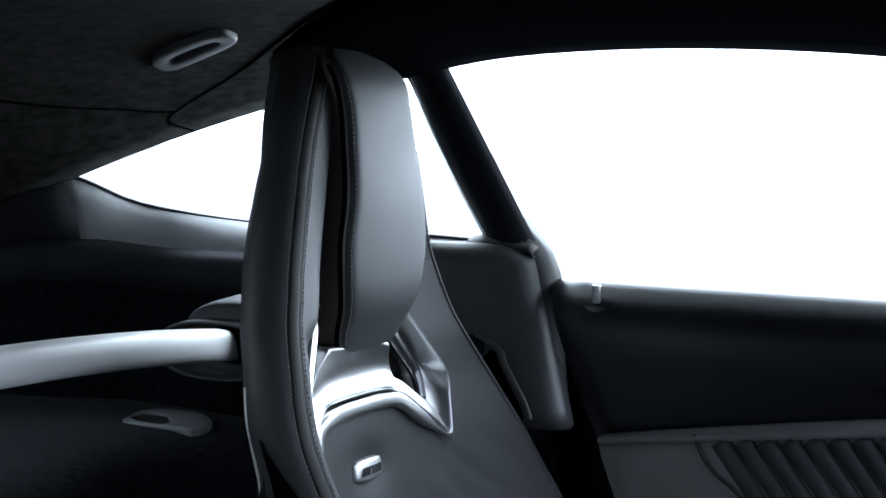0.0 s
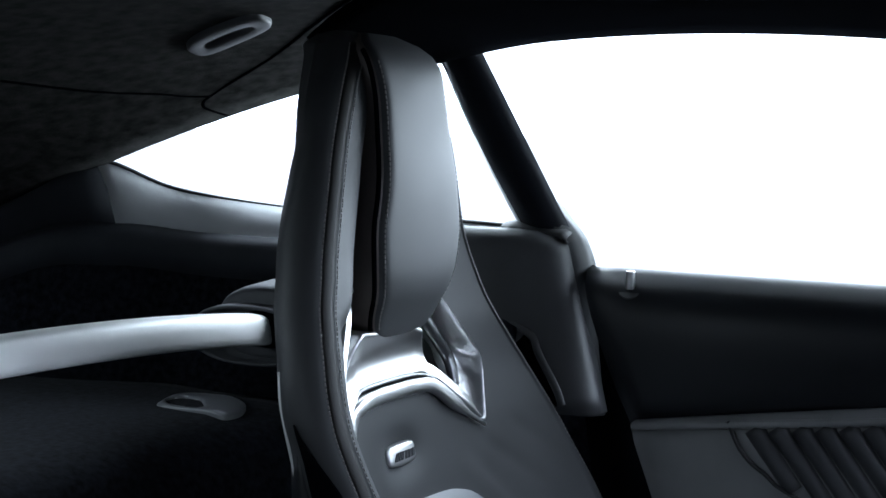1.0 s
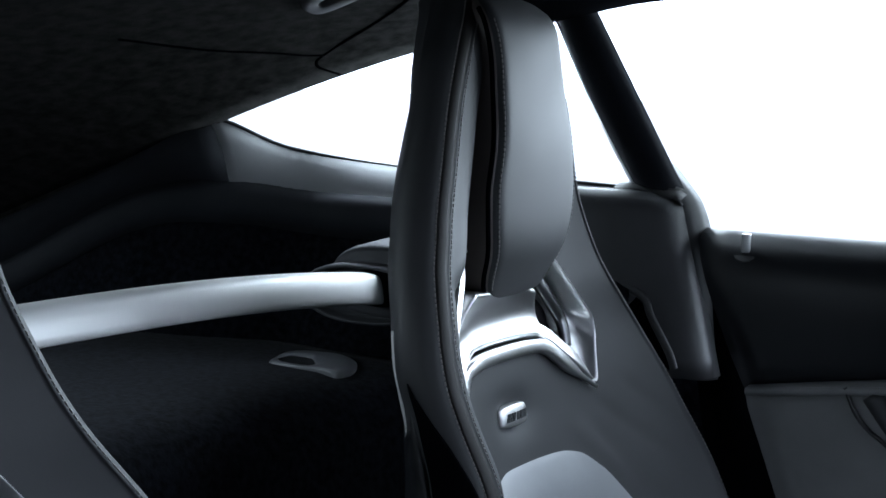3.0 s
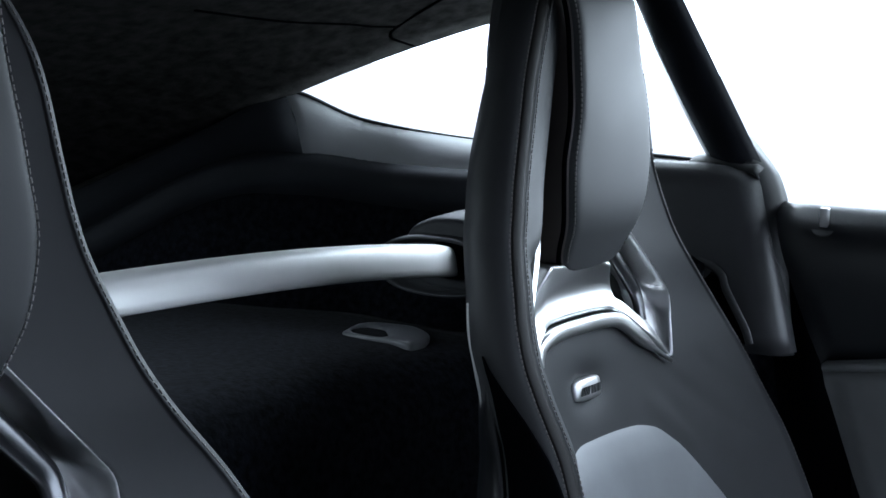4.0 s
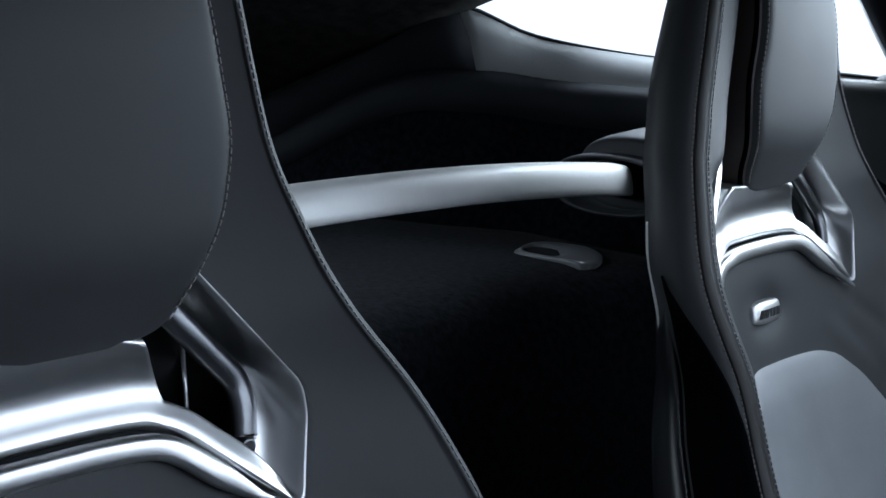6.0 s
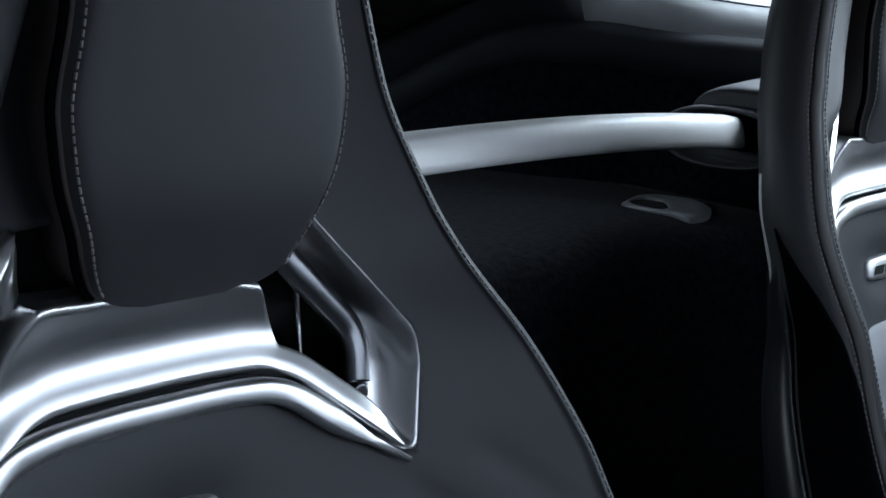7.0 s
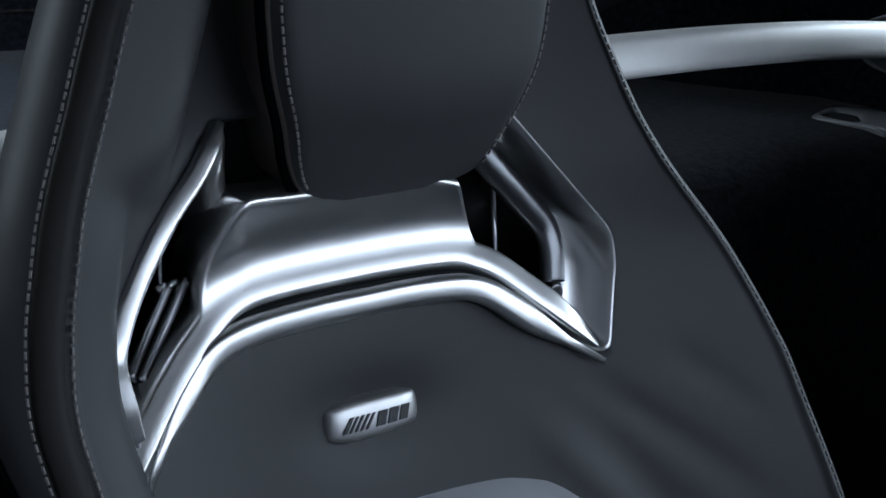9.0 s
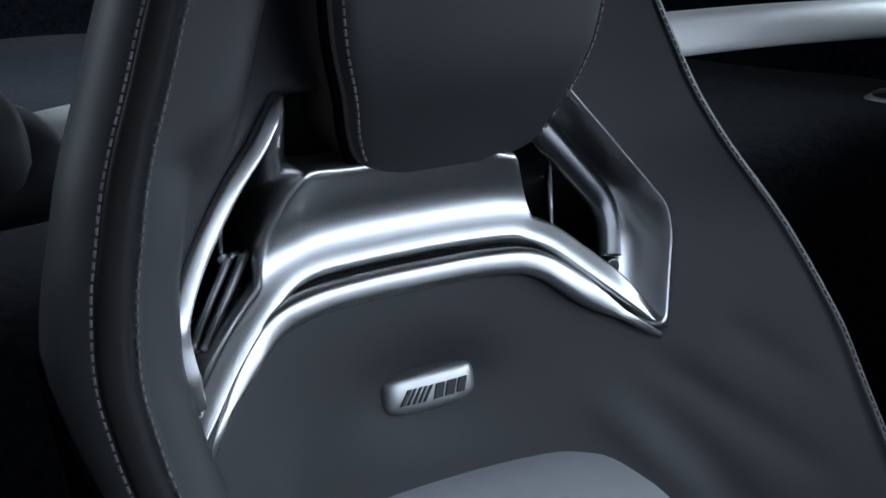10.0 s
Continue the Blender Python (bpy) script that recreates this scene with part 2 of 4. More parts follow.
# black sheet painting in the shade along the roof edge above the doors
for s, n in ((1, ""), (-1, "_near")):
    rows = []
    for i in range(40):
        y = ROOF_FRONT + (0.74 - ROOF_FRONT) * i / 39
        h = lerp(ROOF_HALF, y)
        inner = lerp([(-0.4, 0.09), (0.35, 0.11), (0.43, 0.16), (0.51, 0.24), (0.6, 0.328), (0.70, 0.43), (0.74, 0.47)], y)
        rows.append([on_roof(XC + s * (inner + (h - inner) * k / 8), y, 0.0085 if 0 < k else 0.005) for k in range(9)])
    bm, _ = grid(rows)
    structure("rail_shade" + n, bm, BLACKOUT, "matt black sheet for the shade along the roof edge above the door", "trim", solid=0.002)

# seams of the headliner
for pts in ([(0.93, 0.43), (1.01, 0.51), (1.098, 0.599), (1.199, 0.701), (1.270, 0.78), (1.303, 0.832), (1.322, 0.885), (1.327, 0.904)],
            [(1.327, 0.904), (1.30, 0.918), (1.271, 0.928), (1.20, 0.96), (1.10, 0.985)],
            [(1.327, 0.904), (1.332, 0.916), (1.348, 0.923), (1.384, 0.920)]):
    line = curve([on_roof(x, y, 0.0062) for x, y in pts], 6)
    structure("headliner_seam", sweep(line, circle(0.0022, 0.0016, 8)), BLACKOUT, "thin black seam in the headliner", "seam")

# belt loop plate on the headliner
loop = tagged(new("headliner_loop"), "flat grey oval loop fixed under the suede headliner", "loop")
at = on_roof(1.168, 0.776, 0.006)
loop.location = at
ax = Vector((-0.046, -0.101, 0)).normalized()
ay = Vector((0.98, 0.17, 0))
ring_rows = []
for f, (ha, hb, dz) in enumerate(((0.064, 0.031, 0.004), (0.064, 0.031, -0.003), (0.063, 0.030, -0.005), (0.060, 0.027, -0.0062), (0.044, 0.0125, -0.0062), (0.042, 0.010, -0.005), (0.042, 0.010, 0.004))):
    r = []
    for k in range(48):
        a = 2 * math.pi * k / 48
        ca, sa = math.cos(a), math.sin(a)
        off = ax * (ha * math.copysign(abs(ca) ** 0.75, ca)) + ay * (hb * math.copysign(abs(sa) ** 0.6, sa))
        p = on_roof(at.x + off.x, at.y + off.y, 0.006)
        r.append(p + Vector((0, 0, dz)) - at)
    ring_rows.append(r)
bm, _ = grid(ring_rows, wrap=True)
part("plate", bm, GREY_PLASTIC, loop, "flat grey oval plate")
bm, V = grid([[p.lerp(Vector((0, 0, 0.002)), f) for p in ring_rows[-1]] for f in (0, 0.95)], wrap=True)
caps(bm, V)
part("slot_back", bm, BLACKOUT, loop, "black slot of the loop")


def both_sides(name, lines, mat, label, category, **kw):
    """A strip of bodywork between lines of points on the far side, and its mirror image."""
    bm, _ = grid(lines)
    structure(name, bm, mat, label, category, **kw)
    bm, _ = grid([[mirror(p) for p in r] for r in lines])
    structure(name + "_near", bm, mat, label, category, **kw)


# quarter window, its sill, the carpeted side of the luggage space
WIN_LOW = curve([E(1.505, 0.60, -0.104), E(1.475, 0.74, -0.097), E(1.44, 0.881, -0.092), E(1.40, 0.997, -0.075), E(1.342, 1.066, -0.044),
                 E(1.315, 1.14, -0.085), E(1.29, 1.40, -0.20), E(1.26, 1.80, -0.37)], 6)
SILL_IN = curve([E(1.492, 0.60, -0.118), E(1.450, 0.74, -0.127), E(1.40, 0.855, -0.125), E(1.37, 0.96, -0.121), E(1.345, 1.045, -0.112),
                 E(1.31, 1.16, -0.130), E(1.275, 1.40, -0.25), E(1.25, 1.80, -0.42)], 6)
for i, (a, b) in enumerate(zip(WIN_LOW, SILL_IN)):
    k = min(1, max(0, (i - 13) / 10))
    k = k * k * (3 - 2 * k)
    SILL_IN[i] = b.lerp(Vector((a.x + 0.012, b.y, b.z - 0.004)), 0.9 * k)
mid = [a.lerp(b, 0.5) + Vector((0.003, 0, 0.005)) for a, b in zip(WIN_LOW, SILL_IN)]
drop = [p + Vector((-0.012, 0, -0.012)) for p in SILL_IN]
low = [p + Vector((-0.008, 0, -0.045)) for p in SILL_IN]
both_sides("sill_edge", [SILL_IN, drop, low], TRIM_AND_SHADE, "blue-black leather lower edge of the window sill", "trim", solid=0.006)


def stretch_of(line, a, b, n=24):
    """The part of a line between two of its points, in n even steps."""
    return resample(line[a:b + 1], n)


# the light sill runs on under the roof; dark colour stands for shade there
both_sides("rear_sill_shade", [stretch_of(WIN_LOW, 24, 42), stretch_of(mid, 24, 42), stretch_of(SILL_IN, 24, 42)], TRIM_AND_SHADE, "dark rear end of the sill, its shade put into the colour", "trim", solid=0.006)
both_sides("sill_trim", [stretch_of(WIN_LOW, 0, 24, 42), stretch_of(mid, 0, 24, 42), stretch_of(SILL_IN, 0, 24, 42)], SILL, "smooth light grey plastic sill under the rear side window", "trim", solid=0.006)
# black rubber along the window's lower edge
for m, n in ((None, ""), (mirror, "_near")):
    line = [p + Vector((-0.003, 0, 0.0)) for p in WIN_LOW[:26]]
    structure("window_seal" + n, sweep(line if m is None else [mirror(p) for p in line], circle(0.0028, 0.0024, 8)), RUBBER, "thin black rubber along the rear side window", "seal")
wall_top = [p + Vector((0.004, 0, 0.004)) for p in low]
wall_low = [Vector((min(p.x - 0.015, 1.40), p.y, min(EZ - 0.32, p.z - 0.02))) for p in wall_top]
both_sides("side_wall", [wall_top, [a.lerp(b, 0.5) for a, b in zip(wall_top, wall_low)], wall_low], CARPET,
           "black carpeted side of the luggage space", "wall", solid=0.01)
# window seal strips
WIN_TOP = [E(XC + lerp(ROOF_HALF, y), y, lerp(ROOF_EDGE, y)) for y in [0.70 + 0.346 * i / 20 for i in range(21)]]
RAIL = [E(XC + lerp(ROOF_HALF, y), y, lerp(ROOF_EDGE, y) + 0.021) for y in [ROOF_FRONT + (1.8 - ROOF_FRONT) * i / 50 for i in range(51)]]
for m, n in ((None, ""), (mirror, "_near")):
    path = RAIL if m is None else [mirror(p) for p in RAIL]
    structure("roof_rail" + n, sweep(path, circle(0.03, 0.012, 14)), BLACKOUT, "black trim along the roof edge above the windows", "trim")

# the closed corner behind the quarter window
rows = [[E(XC + lerp(ROOF_HALF, p.y) + 0.004, p.y, lerp(ROOF_EDGE, p.y) + 0.02), p.lerp(E(XC + lerp(ROOF_HALF, p.y), p.y, lerp(ROOF_EDGE, p.y)), 0.5), p + Vector((0.004, 0, -0.004))]
        for p in WIN_LOW[24:]]
both_sides("rear_quarter", rows, SUEDE, "dark suede trim behind the rear side window", "trim", solid=0.008)

# B-pillar between the door and the quarter window
rows = []
for i in range(11):
    t = i / 10
    rear = E(1.505, 0.618, -0.102).lerp(E(1.468, 0.712, 0.095), t)
    front = E(1.505, 0.539, -0.140).lerp(E(1.462, 0.664, 0.105), t)
    rear.y += 0.006 * math.sin(math.pi * t)
    rows.append([rear.lerp(front, s) + Vector((-0.02 * math.sin(math.pi * s) ** 0.7, 0, 0)) for s in (0, 0.12, 0.3, 0.5, 0.7, 0.88, 1)])
both_sides("pillar", rows, PILLAR, "dark smooth pillar leaning back between door and rear window", "pillar", solid=0.02, offset=1)

# trim panel below the pillar, rounded at its front top corner
rows = []
for k in range(17):
    t = k / 16
    z = -0.108 - 0.188 * t ** 1.6
    yf = 0.562 - 0.043 * min(1.4, (-0.112 - z) / 0.175) + 0.018 * max(0, 1 - (-0.108 - z) / 0.016) ** 2
    top = 0.014 * (1 - min(1, k / 4)) ** 2
    rows.append([E(1.500, yf - 0.002, z), E(1.485 + top, yf, z), E(1.476 + top, yf + 0.005, z), E(1.470 + top, yf + 0.014, z), E(1.466 + top, yf + 0.03, z),
                 E(1.463 + top, yf + 0.06, z), E(1.461 + top, yf + 0.10, z), E(1.459 + top, yf + 0.16, z)])
both_sides("pillar_panel", rows, PANEL, "dark leather-grained panel beside the seat", "trim", solid=0.01)
# foot of the pillar: a thin ledge on top of the panel
rows = []
for y, lift in ((0.556, -0.006), (0.562, -0.001), (0.59, 0.002), (0.615, 0.003), (0.632, 0.002)):
    rows.append([E(1.515, y, -0.1005 + lift), E(1.496, y, -0.1015 + lift), E(1.486, y, -0.1035 + lift), E(1.480, y, -0.106 + lift), E(1.479, y, -0.1085 + lift), E(1.486, y, -0.1115 + lift)])
both_sides("pillar_foot", rows, PLASTIC, "black moulded foot of the pillar", "trim", solid=0.003)
# door jamb and seal
SEAL = curve([E(1.502, 0.590, -0.078), E(1.497, 0.582, -0.092), E(1.494, 0.569, -0.115), E(1.494, 0.558, -0.145), E(1.494, 0.550, -0.20), E(1.494, 0.537, -0.30), E(1.49, 0.49, -0.56)], 6)
rows = []
for k, p in enumerate(p for p in SEAL if p.z > EZ - 0.305):
    w = 0.3 + 0.6 * min(1, k / 12)
    rows.append([p + Vector((dx, dy * w, 0)) for dx, dy in ((0.012, 0.016), (0.0, 0.012), (-0.006, 0.004), (-0.007, -0.005), (-0.003, -0.014), (0.006, -0.021), (0.02, -0.025))])
bm, _ = grid(rows)
structure("pillar_strip", bm, LEATHER, "dark grained strip along the door opening", "trim", solid=0.006)
rows = [[p + Vector((0.012, 0.0, 0)), p + Vector((0.022, -0.065 if k > 3 else -0.008, -0.004))] for k, p in enumerate(SEAL[14:])]
bm, _ = grid(rows)
structure("door_jamb", bm, BLACKOUT, "black door jamb", "jamb", solid=0.01)

# luggage floor with a rounded front edge, bulkhead, rear wall
rows = []
for i in range(41):
    x = 0.20 + 1.18 * i / 40
    yf = 0.84 - 0.07 * max(0, abs(x - XC) / 0.5 - 0.25) ** 2
    r = []
    for yy, zz in ((-0.045, -0.75), (-0.04, -0.5), (-0.038, -0.40), (-0.03, -0.345), (-0.015, -0.318), (0.01, -0.305), (0.05, -0.30), (0.12, -0.298), (0.25, -0.296), (0.5, -0.296), (1.0, -0.296)):
        w = 0.004 * noise.noise((x * 7, yy * 7, 1.3)) if yy > -0.03 else 0
        r.append(E(x, yf + yy, zz + w))
    rows.append(r)
bm, _ = grid(rows)
structure("luggage_floor", bm, CARPET, "black carpeted luggage shelf behind the seats", "carpet", solid=0.01)
bm = block(1.3, 0.02, 0.7, (XC, 1.78, EZ - 0.35))
structure("wall_rear", bm, CARPET, "dark rear end of the luggage space", "wall", smooth=False)
bm = block(1.45, 2.9, 0.02, (XC, 0.35, EZ - 0.86))
structure("floor", bm, CARPET, "black carpeted cabin floor", "floor", smooth=False)
# unseen plain walls, added to block light from the front and sides
bm = block(1.46, 0.03, 0.70, (XC, -0.85, EZ - 0.50))
structure("wall_front", bm, PLASTIC, "unseen plain black wall in front of the footwells, blocking light", "wall", smooth=False)
bm = block(0.03, 0.62, 0.76, (1.52, -0.72, EZ - 0.47))
structure("wall_east", bm, PLASTIC, "unseen plain black wall ahead of the door, blocking light", "wall", smooth=False)
bm = block(0.03, 0.62, 0.76, (0.032, -0.76, EZ - 0.47))
structure("wall_ahead_near", bm, PLASTIC, "unseen plain black wall ahead of the near door, blocking light", "wall", smooth=False)
for s in (1, -1):
    bm = block(0.02, 1.9, 0.56, (XC + s * 0.76, 0.93, EZ - 0.58))
    structure("wall_side" if s > 0 else "wall_side_near", bm, CARPET, "plain black lower side of the car body", "wall", smooth=False)

# ---------------------------------------------------------------- far door
door = tagged(new("door_1"), "closed black leather car door with a fluted lower panel and a small lock pin", "car door", kind="structure")
door.location = (1.5, 0.1, EZ - 0.5)
DO = Vector(door.location)


def D(x, y, z):
    return E(x, y, z) - DO


def arm_z(y):
    return -0.296 + 0.125 * (0.476 - y)


rows = []
for i in range(31):
    y = 0.538 - 0.98 * i / 30
    bz = -0.147
    az = arm_z(y)
    sec = [(1.530, bz - 0.004), (1.516, bz + 0.001), (1.505, bz), (1.495, bz - 0.003), (1.486, bz - 0.008), (1.479, bz - 0.015), (1.473, bz - 0.026), (1.4695, bz - 0.042), (1.469, bz - 0.07), (1.473, az + 0.04), (1.479, az + 0.015), (1.483, az)]
    rows.append([D(x, y + 0.40 * (z + 0.144) * max(0, 1 - i / 10), z) for x, z in sec])
bm, _ = grid(rows)
part("upper_trim", bm, DOOR_UP, door, "black leather upper door trim", solid=0.012)
rows = []
for i in range(31):
    y = 0.532 - 0.98 * i / 30
    az = arm_z(y)
    sec = [(1.482, az + 0.003), (1.466, az + 0.002), (1.460, az - 0.003), (1.457, az - 0.012), (1.455, az - 0.1), (1.458, az - 0.2), (1.47, az - 0.4)]
    rows.append([D(x, y + 0.40 * (z + 0.144) * max(0, 1 - i / 10), z) for x, z in sec])
bm, _ = grid(rows)
part("lower_panel", bm, DOOR_LOW, door, "dark grey leather lower door panel", solid=0.012)
# fluted inlay: slanted padded ribs between the armrest's edge and a curved border
BORDER = [(-0.20, -0.42), (0.10, -0.40), (0.24, -0.370), (0.29, -0.352), (0.317, -0.339), (0.327, -0.330), (0.342, -0.320), (0.355, -0.306), (0.361, -0.294), (0.367, -0.281)]
for i in range(24):
    y0 = 0.3645 - 0.0225 * i
    z0 = arm_z(y0) - 0.0065
    path = []
    for k in range(29):
        y, z = y0 - 0.122 * k / 28, z0 - 0.16 * k / 28
        if k > 2 and z < lerp(BORDER, y) + 0.003:
            break
        path.append(D(1.4552, y, z))
    if len(path) < 7:
        continue
    part("rib", sweep(path, circle(0.0108, 0.0102, 14), up=(1, 0, 0)), PANEL, door)
BORD = [D(1.4485, y, lerp(BORDER, y)) for y in [0.367 - 0.30 * (k / 40) ** 1.5 for k in range(41)]]
part("inlay_border", sweep(BORD, circle(0.0022, 0.0030, 8), up=(1, 0, 0)), PLASTIC, door, "dark seam round the fluted inlay")
rim = [D(1.4500, 0.466 - 0.90 * k / 30, arm_z(0.466 - 0.90 * k / 30) - 0.0025) for k in range(31)]
part("armrest_rim", sweep(rim, circle(0.0052, 0.0042, 10)), DOOR_LOW, door, "rounded grey leather rim of the armrest")
# lock pin
PX, PYY = 1.4755, 0.482
slope = Vector((-0.75, 0, 0.66)) * 0.0045
bm = sweep([D(1.4765, PYY, -0.1595) - slope, D(1.4765, PYY, -0.1595) + slope * 0.1, D(1.4765, PYY, -0.1595) + slope * 0.3], circle(0.0130, n=24), up=(0, 1, 0))
part("pin_bezel", bm, GREY_PLASTIC, door, "round grey bezel of the lock pin", bevel=0.0025)
bm = sweep([D(PX, PYY, -0.160), D(PX, PYY, -0.143), D(PX, PYY, -0.1405)], circle(0.0048, n=18), up=(0, 1, 0))
part("lock_pin", bm, METAL, door, "short bright lock pin", bevel=0.0012)

# unseen near door, closed below the camera, window lowered; added to block low light
door_near = tagged(new("near_door_blocker"), "unseen closed black leather car door, window lowered, added to block light", "car door", kind="structure")
door_near.location = mirror(DO)
DN = Vector(door_near.location)
for name, mat, label in (("upper_trim", DOOR_UP, "black leather upper door trim"), ("lower_panel", DOOR_LOW, "dark grey leather lower door panel")):
    rows = []
    for i in range(31):
        y = 0.535 - 0.98 * i / 30
        az = arm_z(y)
        if name == "upper_trim":
            sec = [(1.530, -0.151), (1.505, -0.147), (1.486, -0.155), (1.473, -0.173), (1.469, -0.217), (1.479, az + 0.015), (1.483, az)]
        else:
            sec = [(1.482, az + 0.003), (1.460, az - 0.003), (1.455, az - 0.1), (1.458, az - 0.2), (1.48, az - 0.42)]
        rows.append([mirror(E(x, y, z)) - DN for x, z in sec])
    bm, _ = grid(rows)
    part(name, bm, mat, door_near, label, solid=0.012)

# glass
rows = []
for i in range(15):
    k = i / 14
    r = []
    for s in (0, 0.33, 0.66, 1):
        y = -0.35 + (0.55 + 0.115 * s + 0.35) * k
        r.append(E(1.515, y, -0.155).lerp(E(1.46, y, lerp(ROOF_EDGE, y) + 0.02), s))
    rows.append(r)
bm, _ = grid(rows)
w1 = structure("window_1", bm, GLASS, "clear door window against a blown-out white outside", "window", solid=0.004)
w1.visible_shadow = False
rows = [[a + Vector((0.008, 0, -0.005)), b + Vector((0.008, 0, 0.012))] for a, b in zip(resample(WIN_LOW[1:25], 21), WIN_TOP)]
bm, _ = grid(rows)
w2 = structure("window_2", bm, GLASS, "clear rear quarter window against a blown-out white outside", "window", solid=0.004)
w2.visible_shadow = False

# ---------------------------------------------------------------- strut bar behind the seats
bar = tagged(new("strut_brace"), "arched silver cross brace behind the seats, bolted to grey end mounts", "strut brace")
BAR_X, BAR_Y, BAR_HALF = 0.767, 0.772, 0.460
bar.location = E(BAR_X, BAR_Y, -0.28)
BO = Vector(bar.location)
path = []
for i in range(61):
    k = i / 30 - 1
    k = math.copysign(1 - (1 - abs(k)) ** 1.35, k)
    path.append(E(BAR_X + BAR_HALF * k, BAR_Y, -0.1775 - 0.020 * abs(k) ** 2.4) - BO)
sec = [(0.0160, -0.0118), (0.0155, -0.0075), (0.0132, 0.002), (0.0103, 0.009), (0.0080, 0.0118), (0.0038, 0.0136), (-0.0085, 0.0146), (-0.0132, 0.0122), (-0.0141, 0.0), (-0.0122, -0.0113), (-0.0085, -0.0146), (0.0038, -0.0155), (0.0122, -0.0150), (0.0150, -0.0139)]
part("bar", sweep(path, sec, scale=lambda t: 1.0 - 0.38 * (max(0, abs(2 * t - 1) - 0.95) / 0.05) ** 3), SILVER, bar, "satin silver painted bar")


def mount_loft(s, rows, cy, cz, hy, hz):
    """A moulding round the bar's end: rounded outlines carried across the car, rows of (way outwards, size)."""
    out = []
    for dx, f in rows:
        ring = []
        for k in range(56):
            a = 2 * math.pi * k / 56
            ca, sa = math.cos(a), math.sin(a)
            ring.append(E(BAR_X + s * (BAR_HALF + dx), BAR_Y + cy + hy * f * math.copysign(abs(ca) ** 0.8, ca), -0.1975 + cz + hz * f * math.copysign(abs(sa) ** 0.85, sa)) - BO)
        out.append(ring)
    bm, V = grid(out, wrap=True)
    caps(bm, V)
    return bm


for s in (1, -1):
    part("mount_body", mount_loft(s, ((0.150, 1.12), (0.080, 1.06), (0.040, 1.0), (0.028, 0.965), (0.022, 0.90), (0.020, 0.80), (0.020, 0.30)), 0.006, 0.002, 0.064, 0.038), MOUNT, bar, "moulded dark grey mount body")
    ring = part("mount_ring", mount_loft(s, ((0.060, 1.04), (0.012, 1.0), (0.004, 0.985), (0.0005, 0.955), (-0.001, 0.91), (0.001, 0.865), (0.007, 0.83), (0.022, 0.80), (0.022, 0.30)), 0.016, -0.0085, 0.070, 0.030), MOUNT, bar, "raised grey ring round the bar end")
    part("socket", mount_loft(s, ((0.020, 0.70), (0.012, 0.66), (0.012, 0.2)), 0.004, -0.003, 0.055, 0.026), BLACKOUT, ring, "black socket of the bar end")

# light strip along the rear edge of the pillar
line = [E(1.500, 0.626, -0.104).lerp(E(1.464, 0.716, 0.09), i / 10) + Vector((-0.004, 0.006 * math.sin(math.pi * i / 10) - 0.0160, 0)) for i in range(11)]
bm, _ = grid([[p, p + Vector((0.009, 0.009, 0))] for p in line])
structure("window_trim", bm, SILL, "thin light grey strip beside the pillar", "trim", solid=0.0006)

# tie-down eye on the luggage floor
eye_plate = tagged(new("tie_down_eye"), "grey teardrop tie-down eye lying on black carpet", "tie-down")
eye_plate.location = E(1.292, 0.885, -0.297)
EO = Vector(eye_plate.location)
ZF = -0.294
outer = resample(rounded([E(x, y, ZF) for x, y in ((1.254, 0.918), (1.318, 0.934), (1.336, 0.924), (1.340, 0.901), (1.341, 0.880), (1.324, 0.853), (1.304, 0.837), (1.272, 0.824), (1.249, 0.826), (1.254, 0.848), (1.252, 0.880))], 0.010), 64, True)
hole = resample(rounded([E(x, y, ZF) for x, y in ((1.279, 0.914), (1.298, 0.914), (1.301, 0.899), (1.281, 0.882), (1.266, 0.882), (1.268, 0.899))], 0.006), 64, True)
centre = sum(hole, Vector()) / 64
hole = [centre + (p - centre) * 1.6 for p in hole]
k0 = min(range(64), key=lambda k: (hole[k] - outer[0]).length)
hole = hole[k0:] + hole[:k0]
rows = []
for f, dz in ((0.0, -0.004), (0.0, 0.001), (0.08, 0.0032), (0.25, 0.0042), (0.75, 0.0042), (0.93, 0.0032), (1.0, 0.001), (1.0, -0.004)):
    rows.append([a.lerp(h, f) + Vector((0, 0, dz)) - EO for a, h in zip(outer, hole)])
bm, _ = grid(rows, wrap=True)
part("plate", bm, GREY_GLOSS, eye_plate, "smooth grey moulded plate")
bm, V = grid([[p.lerp(centre, f) + Vector((0, 0, -0.001)) - EO for p in hole] for f in (0, 0.9)], wrap=True)
caps(bm, V)
part("recess", bm, BLACKOUT, eye_plate, "black recess of the eye")

# belt outlet on the pillar panel
outlet = tagged(new("belt_outlet"), "black seat belt outlet with a grey rim on the side panel", "belt outlet")
outlet.location = E(1.46, 0.57, -0.24)
OO = Vector(outlet.location)
line = curve([E(1.462, 0.640, -0.198), E(1.460, 0.606, -0.204), E(1.457, 0.582, -0.215), E(1.456, 0.574, -0.232), E(1.455, 0.552, -0.268), E(1.456, 0.546, -0.285)], 6)
part("rim", sweep([p - OO for p in line], circle(0.0045, 0.0032, 10), up=(1, 0, 0)), GREY_PLASTIC, outlet, "thin grey rim")
rows = [[p - OO + Vector((0.002, 0.002 + 0.06 * f, -0.02 * f)) for f in (0, 0.5, 1)] for p in line]
bm, _ = grid(rows)
part("opening", bm, BLACKOUT, outlet, "black opening of the belt outlet", solid=0.002)

# ---------------------------------------------------------------- seats
SEAT_Y, SEAT_Z = 0.50, 0.24
CX = 0.386


